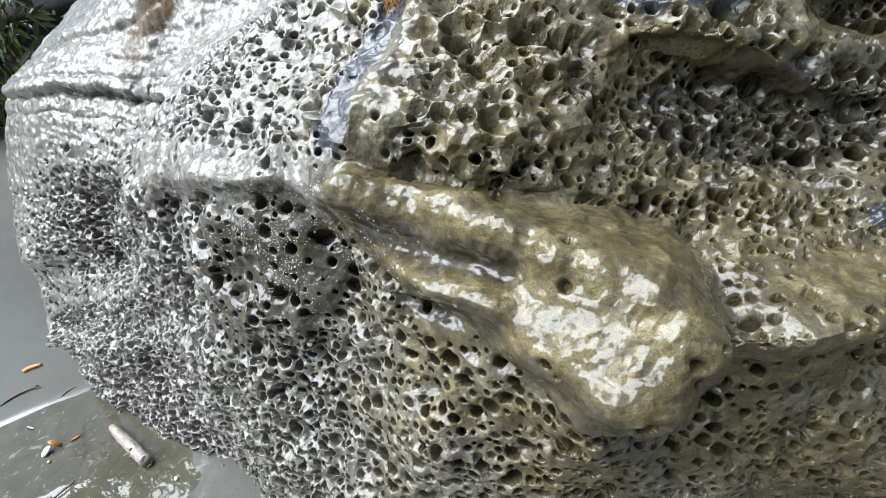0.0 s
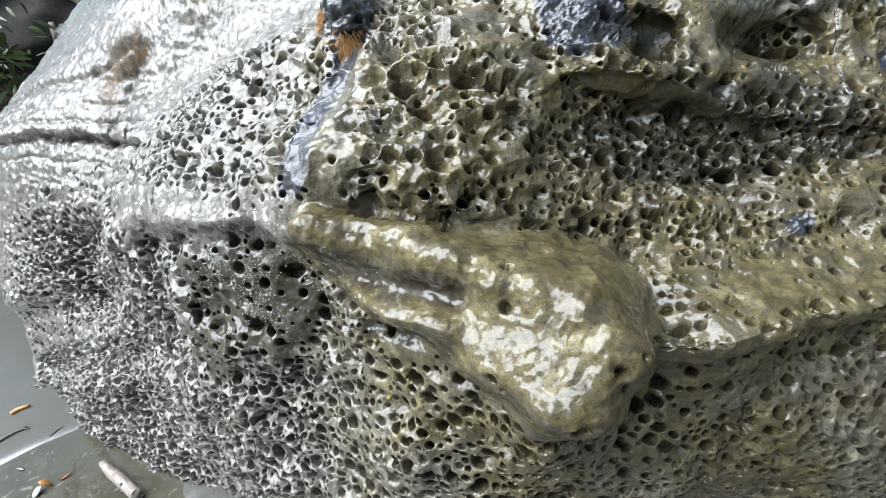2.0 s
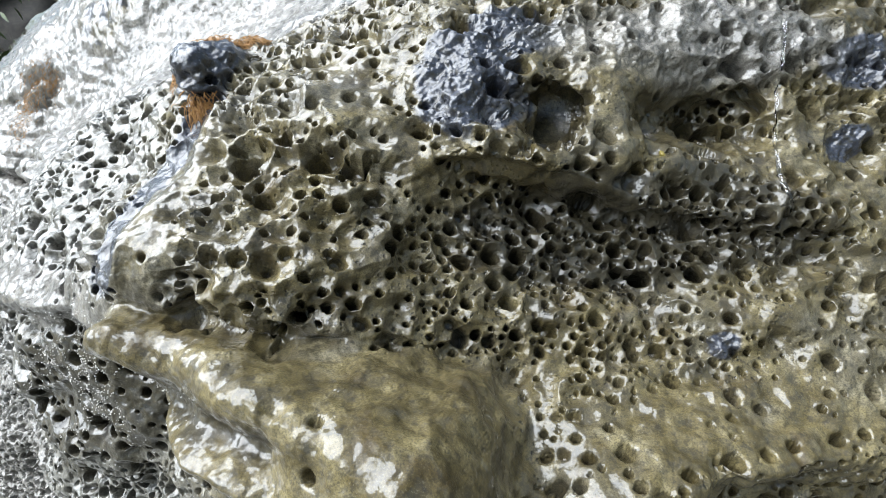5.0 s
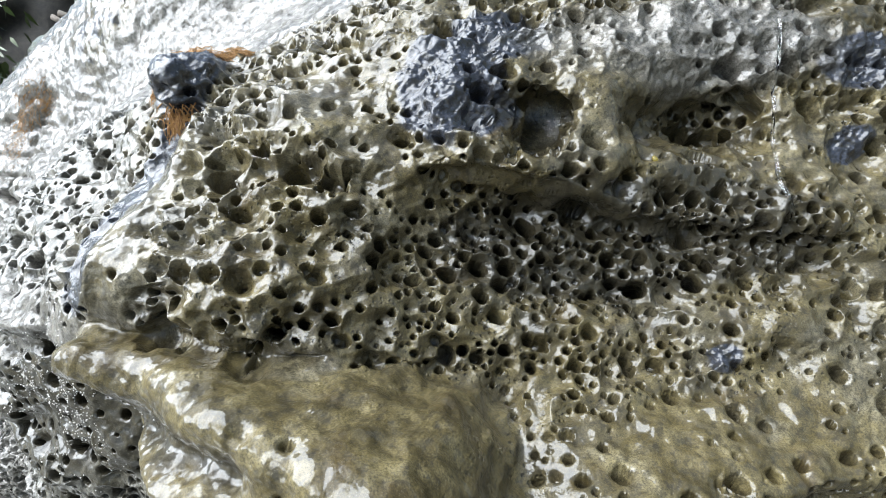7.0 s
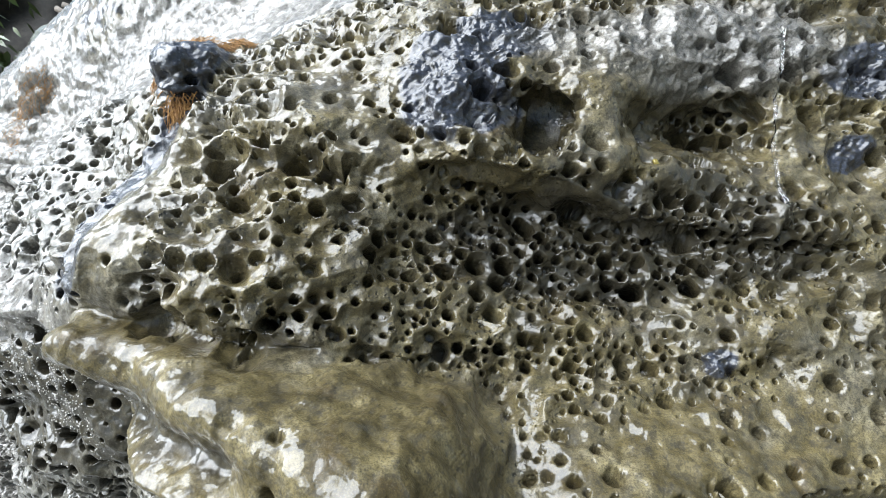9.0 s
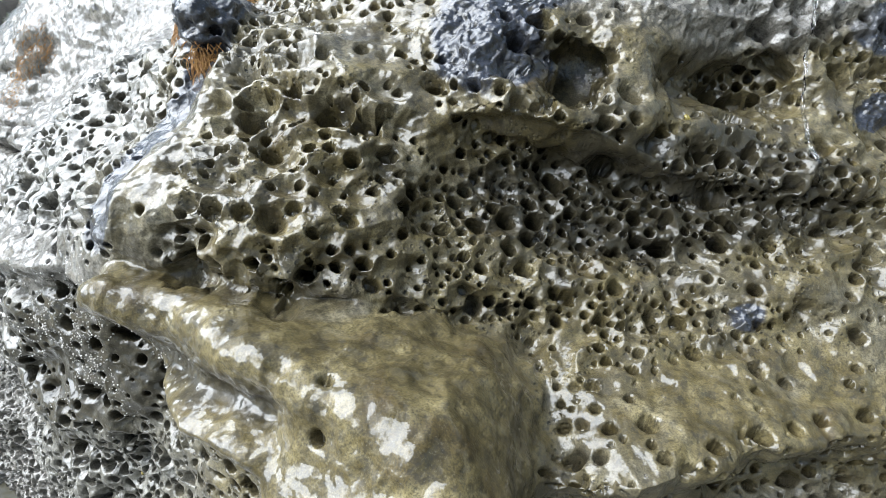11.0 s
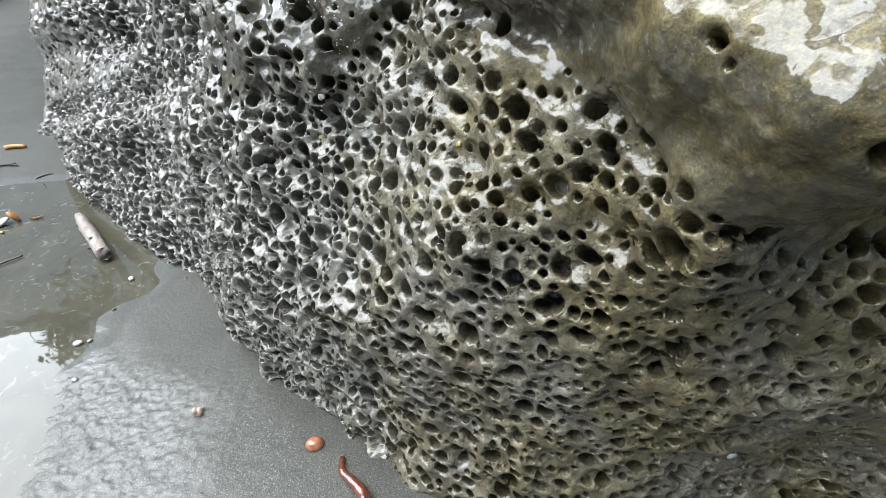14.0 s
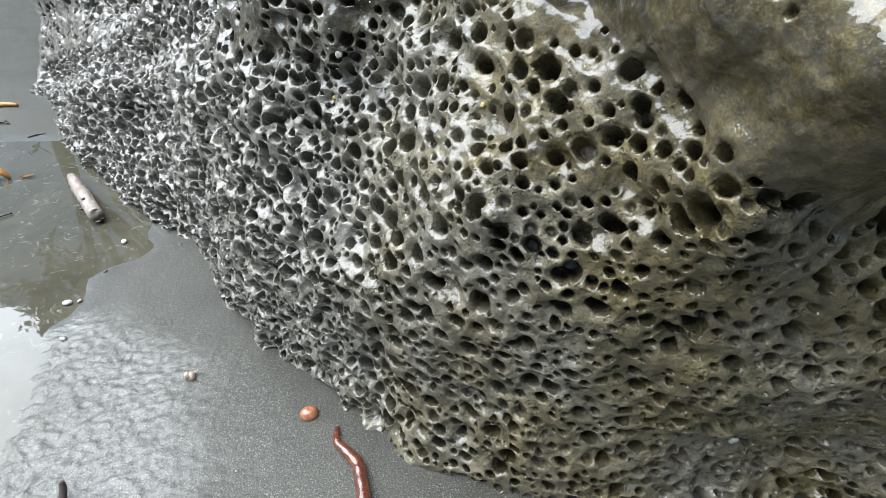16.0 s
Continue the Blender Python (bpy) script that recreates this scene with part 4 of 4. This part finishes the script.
def limpet(name, at, r, tall, material, label, turn=0.0, tilt=(0, 0)):
    """A low cone of a shell with growth rings and a scalloped rim."""
    bm = bmesh.new()
    rings, sides = 8, 26
    grid_ = [[bm.verts.new((r * (1 - (i / rings) ** 1.5) * (1 + 0.035 * math.sin(5 * a) + 0.02 * (i % 2)) * math.cos(a), r * 0.92 * (1 - (i / rings) ** 1.5) * math.sin(a) - 0.12 * r * i / rings, tall * math.sin(min(1, i / rings * 1.1) * 1.57) ** 0.7)) for a in (k * math.tau / sides for k in range(sides))] for i in range(rings)]
    for a, b in zip(grid_, grid_[1:]):
        for k in range(sides):
            bm.faces.new((a[k], a[(k + 1) % sides], b[(k + 1) % sides], b[k]))
    bm.faces.new(grid_[-1])
    bm.faces.new(grid_[0][::-1])
    ob = part(name, bm, material)
    ob.matrix_world = pose(*at, tilt[0], tilt[1], turn)
    return tagged(ob, label, "shell")


limpet("shell", (-0.415, 0.800, 0.001), 0.019, 0.019, ORANGE_SHELL, "orange domed shell resting on wet sand", 20)


def whelk(at, size, turn):
    """A little coiled snail shell: a whorl that widens from the tip to the mouth."""
    bm = bmesh.new()
    prev, sides, steps = None, 10, 72
    for i in range(steps):
        t = i / (steps - 1)
        a, rr = t * math.tau * 4.2, size * (0.03 + 0.26 * t ** 1.6)
        c = Vector((math.cos(a) * rr * 0.75, size * (t ** 0.8 - 0.62), math.sin(a) * rr * 0.75))
        out = Vector((math.cos(a), 0, math.sin(a)))
        ring = [bm.verts.new(c + (out * math.cos(b) + Vector((0, 1, 0)) * math.sin(b)) * rr * (1 + 0.07 * math.sin(i * 2.1))) for b in (k * math.tau / sides for k in range(sides))]
        if prev:
            for k in range(sides):
                bm.faces.new((prev[k], prev[(k + 1) % sides], ring[(k + 1) % sides], ring[k]))
        else:
            bm.faces.new(ring)
        prev = ring
    bm.faces.new(prev)
    bmesh.ops.recalc_face_normals(bm, faces=bm.faces)
    ob = tagged(part("sea_snail", bm, SNAIL_SHELL), "small ribbed brown and white snail shell lying on wet sand", "shell")
    ob.matrix_world = pose(*at, 0, 0, turn)


whelk((-0.681, 0.888, 0.010), 0.028, 160)


def bivalve(at, turn):
    ob = tagged(empty("bivalve_shell", at), "open bivalve shell, one valve white, one brown", "shell")
    for name, material, x, lean in (("white_valve", WHITE_SHELL, -0.018, -25), ("brown_valve", BARK, 0.016, 60)):
        bm = bmesh.new()
        rings, sides = 7, 20
        rows_ = [[bm.verts.new((0.026 * s * math.cos(a), 0.020 * s * math.sin(a) - 0.006 * s, 0.012 * math.sqrt(max(0, 1 - s * s)))) for a in (k * math.tau / sides for k in range(sides))] for s in (1 - i / rings for i in range(rings))]
        for a, b in zip(rows_, rows_[1:]):
            for k in range(sides):
                bm.faces.new((a[k], a[(k + 1) % sides], b[(k + 1) % sides], b[k]))
        bm.faces.new(rows_[-1])
        bm.faces.new(rows_[0][::-1])
        o = part(name, bm, material, ob)
        o.matrix_local = pose(x, 0, 0.006 if lean < 0 else 0.016, 0, lean, 0)
    ob.rotation_euler = (0, 0, radians(turn))


bivalve((-1.68, 1.725, 0.002), 35)


def pebble(at, size, material, label, seed, name="pebble"):
    rng = random.Random(seed)
    bm = bmesh.new()
    bmesh.ops.create_icosphere(bm, subdivisions=2, radius=1)
    for v in bm.verts:
        v.co *= 1 + 0.12 * noise.noise(v.co * 1.7 + Vector((seed, 0, 0)))
        v.co = Vector((v.co.x * size, v.co.y * size * rng.uniform(0.69, 0.71), v.co.z * size * 0.5))
    ob = tagged(part(name, bm, material), label, "pebble", "pebbles on the sand")
    ob.matrix_world = pose(at[0], at[1], size * 0.3, 0, 0, rng.uniform(0, 180))


for i, (x, y, s, mat_, lab) in enumerate([(-1.083, 1.108, 0.012, WHITE_SHELL, "small white pebble at the pool's edge"), (-1.058, 1.118, 0.007, STONE, "small grey pebble at the pool's edge"),
                                          (-1.078, 1.378, 0.011, WHITE_SHELL, "small pale pebble on wet sand"), (-0.912, 1.371, 0.009, DARKWOOD, "small dark chip on wet sand"),
                                          (-1.058, 1.24, 0.006, DARKWOOD, "small dark chip on wet sand"), (-0.517, 0.669, 0.005, STONE, "tiny dark pebble on wet sand"),
                                          (-1.66, 1.655, 0.009, YELLOW, "small yellow pebble in the pool"), (-1.02, 0.985, 0.010, STONE, "small grey pebble in glistening sand"),
                                          (-1.30, 1.55, 0.007, DARKWOOD, "small dark chip in shallow water")]):
    pebble((x, y), s, mat_, lab, i + 1)


def leaf(name, at, long, wide, turn, material, label):
    bm = bmesh.new()
    rows_ = []
    for i in range(9):
        t = i / 8
        w = wide * math.sin(math.pi * min(0.98, 0.06 + 0.92 * t)) ** 0.8
        rows_.append([bm.verts.new((long * (t - 0.5), k * w, 0.003 * abs(k) + 0.004 * t * t + 0.0012 * s)) for s in (0,) for k in (-0.5, 0, 0.5)])
    for a, b in zip(rows_, rows_[1:]):
        for k in (0, 1):
            bm.faces.new((a[k], b[k], b[k + 1], a[k + 1]))
    bmesh.ops.solidify(bm, geom=bm.faces[:], thickness=0.0008)
    ob = tagged(part(name, bm, material), label, "leaf")
    ob.matrix_world = pose(*at, 0, 0, turn)


leaf("fallen_leaf", (-1.598, 1.748, 0.003), 0.045, 0.020, 20, BARK, "small orange fallen leaf floating on the pool")
leaf("fallen_leaf", (-1.86, 1.90, 0.003), 0.05, 0.016, 150, WHITE_SHELL, "pale fallen leaf floating on the pool")


FNV = Vector(FN)
m_ = Nodes("clear_water")
WATER = m_.done(Base_Color=(1, 1, 1), Roughness=0.02, IOR=1.33, Transmission_Weight=1.0)
water_run = trickle([(0.907, 0.582), (0.893, 0.517), (0.876, 0.446), (0.854, 0.371), (0.837, 0.317), (0.846, 0.231)], 0.0026)
water_run.matrix_parent_inverse = Matrix.Translation((0, -0.8, 0))


# ---- the bank beyond the end of the rock, and the tree that leans over it ----
def blades(name, spots, count, long, wide, droop, material, label, category, seed, parent=None):
    """Many narrow leaves, each bent along its middle, as one object."""
    rng = random.Random(seed)
    verts, faces = [], []
    for _ in range(count):
        c, spread = rng.choice(spots)
        p = Vector(c) + Vector([rng.gauss(0, s) for s in spread])
        way = Vector((rng.gauss(0, 1), rng.gauss(0, 1), rng.gauss(0, 0.6) - droop)).normalized()
        side = way.cross(Vector((rng.gauss(0, 1), rng.gauss(0, 1), rng.gauss(0, 1)))).normalized()
        n = way.cross(side)
        ll, w = long * rng.uniform(0.6, 1.3), wide * rng.uniform(0.7, 1.3)
        k = len(verts)
        for f, g in ((0, 0.15), (0.35, 1.0), (0.7, 0.75), (1.0, 0.05)):
            q = p + way * ll * f - Vector((0, 0, 0.25 * ll * f * f))
            verts += [q - side * w * g * 0.5 + n * w * 0.12 * g, q, q + side * w * g * 0.5 + n * w * 0.12 * g]
        for i in range(3):
            for j in (0, 1):
                a = k + 3 * i + j
                faces.append((a, a + 1, a + 4, a + 3))
    return tagged(link(name, verts, faces, material, parent), label, category, kind="stuff")


def bank(at):
    ob = tagged(empty("bank", at), "dark earth bank hung with roots, beyond the rock", "bank", kind="structure")
    X_, Z_ = np.meshgrid(np.linspace(-7, 7, 90), np.linspace(-0.3, 3.2, 60))
    p = np.stack([X_.ravel(), np.zeros(X_.size), Z_.ravel()], 1)
    p[:, 1] = 0.25 * p[:, 2] + 0.5 * lattice(p, 0.8, 41) + 0.25 * lattice(p, 2.2, 42)
    g_ = np.arange(X_.size).reshape(60, 90)
    link("earth", p, np.stack([g_[:-1, :-1], g_[:-1, 1:], g_[1:, 1:], g_[1:, :-1]], -1).reshape(-1, 4), EARTH, ob)
    rng = random.Random(8)
    for i in range(14):
        x, z = rng.uniform(-2, 3.0), rng.uniform(1.6, 3.0)
        knots = [(x, -0.3, z)]
        for _ in range(4):
            x, z = x + rng.uniform(-0.5, 0.5), z - rng.uniform(0.1, 0.7)
            knots.append((x, -0.5 - rng.uniform(0, 0.5), z))
        path = curve_points(knots, 4)
        part("root", tube(path, [0.06 * (1 - 0.7 * k / len(path)) for k in range(len(path))], 7, 0.15, i), ROOT, ob)
    return ob


BANK = Vector((-7.6, 12.0, 0))
the_bank = bank(BANK)
the_bank.rotation_euler = (0, 0, radians(32))
blades("bank_plants", [((BANK.x + 0.3 + i * 0.8, BANK.y - 0.9 + i * 0.5, 1.2 + 0.6 * j), (0.6, 0.3, 0.4)) for i in range(-3, 2) for j in range(4)], 2600, 0.30, 0.09, 0.5, LEAF, "green leaves and fronds hanging on the bank", "plants", 21)
blades("bank_grass", [((BANK.x - 0.2 + i * 0.7, BANK.y - 1.0 + i * 0.45, 0.9 + 0.3 * abs(i)), (0.5, 0.3, 0.35)) for i in range(-3, 2)], 1500, 0.55, 0.03, 1.3, DRYLEAF, "yellowing grass hanging off the bank", "grass", 22)


def tree(foot, limbs, seed):
    ob = tagged(empty("tree", foot), "leafy tree leaning out over the beach", "tree")
    rng = random.Random(seed)
    top = Vector(limbs[0][0])
    part("trunk", tube(curve_points([(0, 0, -0.2), (0.1, -0.1, 1.2), top], 8), list(np.linspace(0.16, 0.08, 17)), 12, 0.06, 1), TRUNK, ob)
    tips = []
    for i, knots in enumerate(limbs):
        path = curve_points(knots, 7)
        part("limb", tube(path, list(np.linspace(0.06, 0.012, len(path))), 8, 0.08, i), TRUNK, ob)
        for p in path[len(path) // 3:]:
            for _ in range(3):
                d = Vector((rng.gauss(0, 0.22), rng.gauss(0, 0.22), rng.gauss(-0.02, 0.20)))
                tips.append((tuple(p + d), (0.07, 0.07, 0.06)))
    crown = blades("crown", tips, 4200, 0.13, 0.035, 0.2, LEAF, "", "", seed, ob)
    crown["kind"] = "stuff"


tree((-5.2, 6.6, 0), [[(0.2, -0.3, 2.6), (0.9, -1.4, 3.0), (1.5, -2.4, 2.7), (1.9, -3.2, 2.2)], [(0.2, -0.3, 2.6), (1.4, -1.0, 3.4), (2.4, -1.9, 3.3), (3.0, -2.5, 2.9)],
                      [(0.2, -0.3, 2.6), (1.5, -0.4, 4.0), (3.0, -1.0, 4.3), (3.9, -1.6, 4.0)], [(0.2, -0.3, 2.6), (0.9, -0.9, 4.0), (1.6, -2.0, 4.4), (2.4, -3.0, 4.2)]], 33)
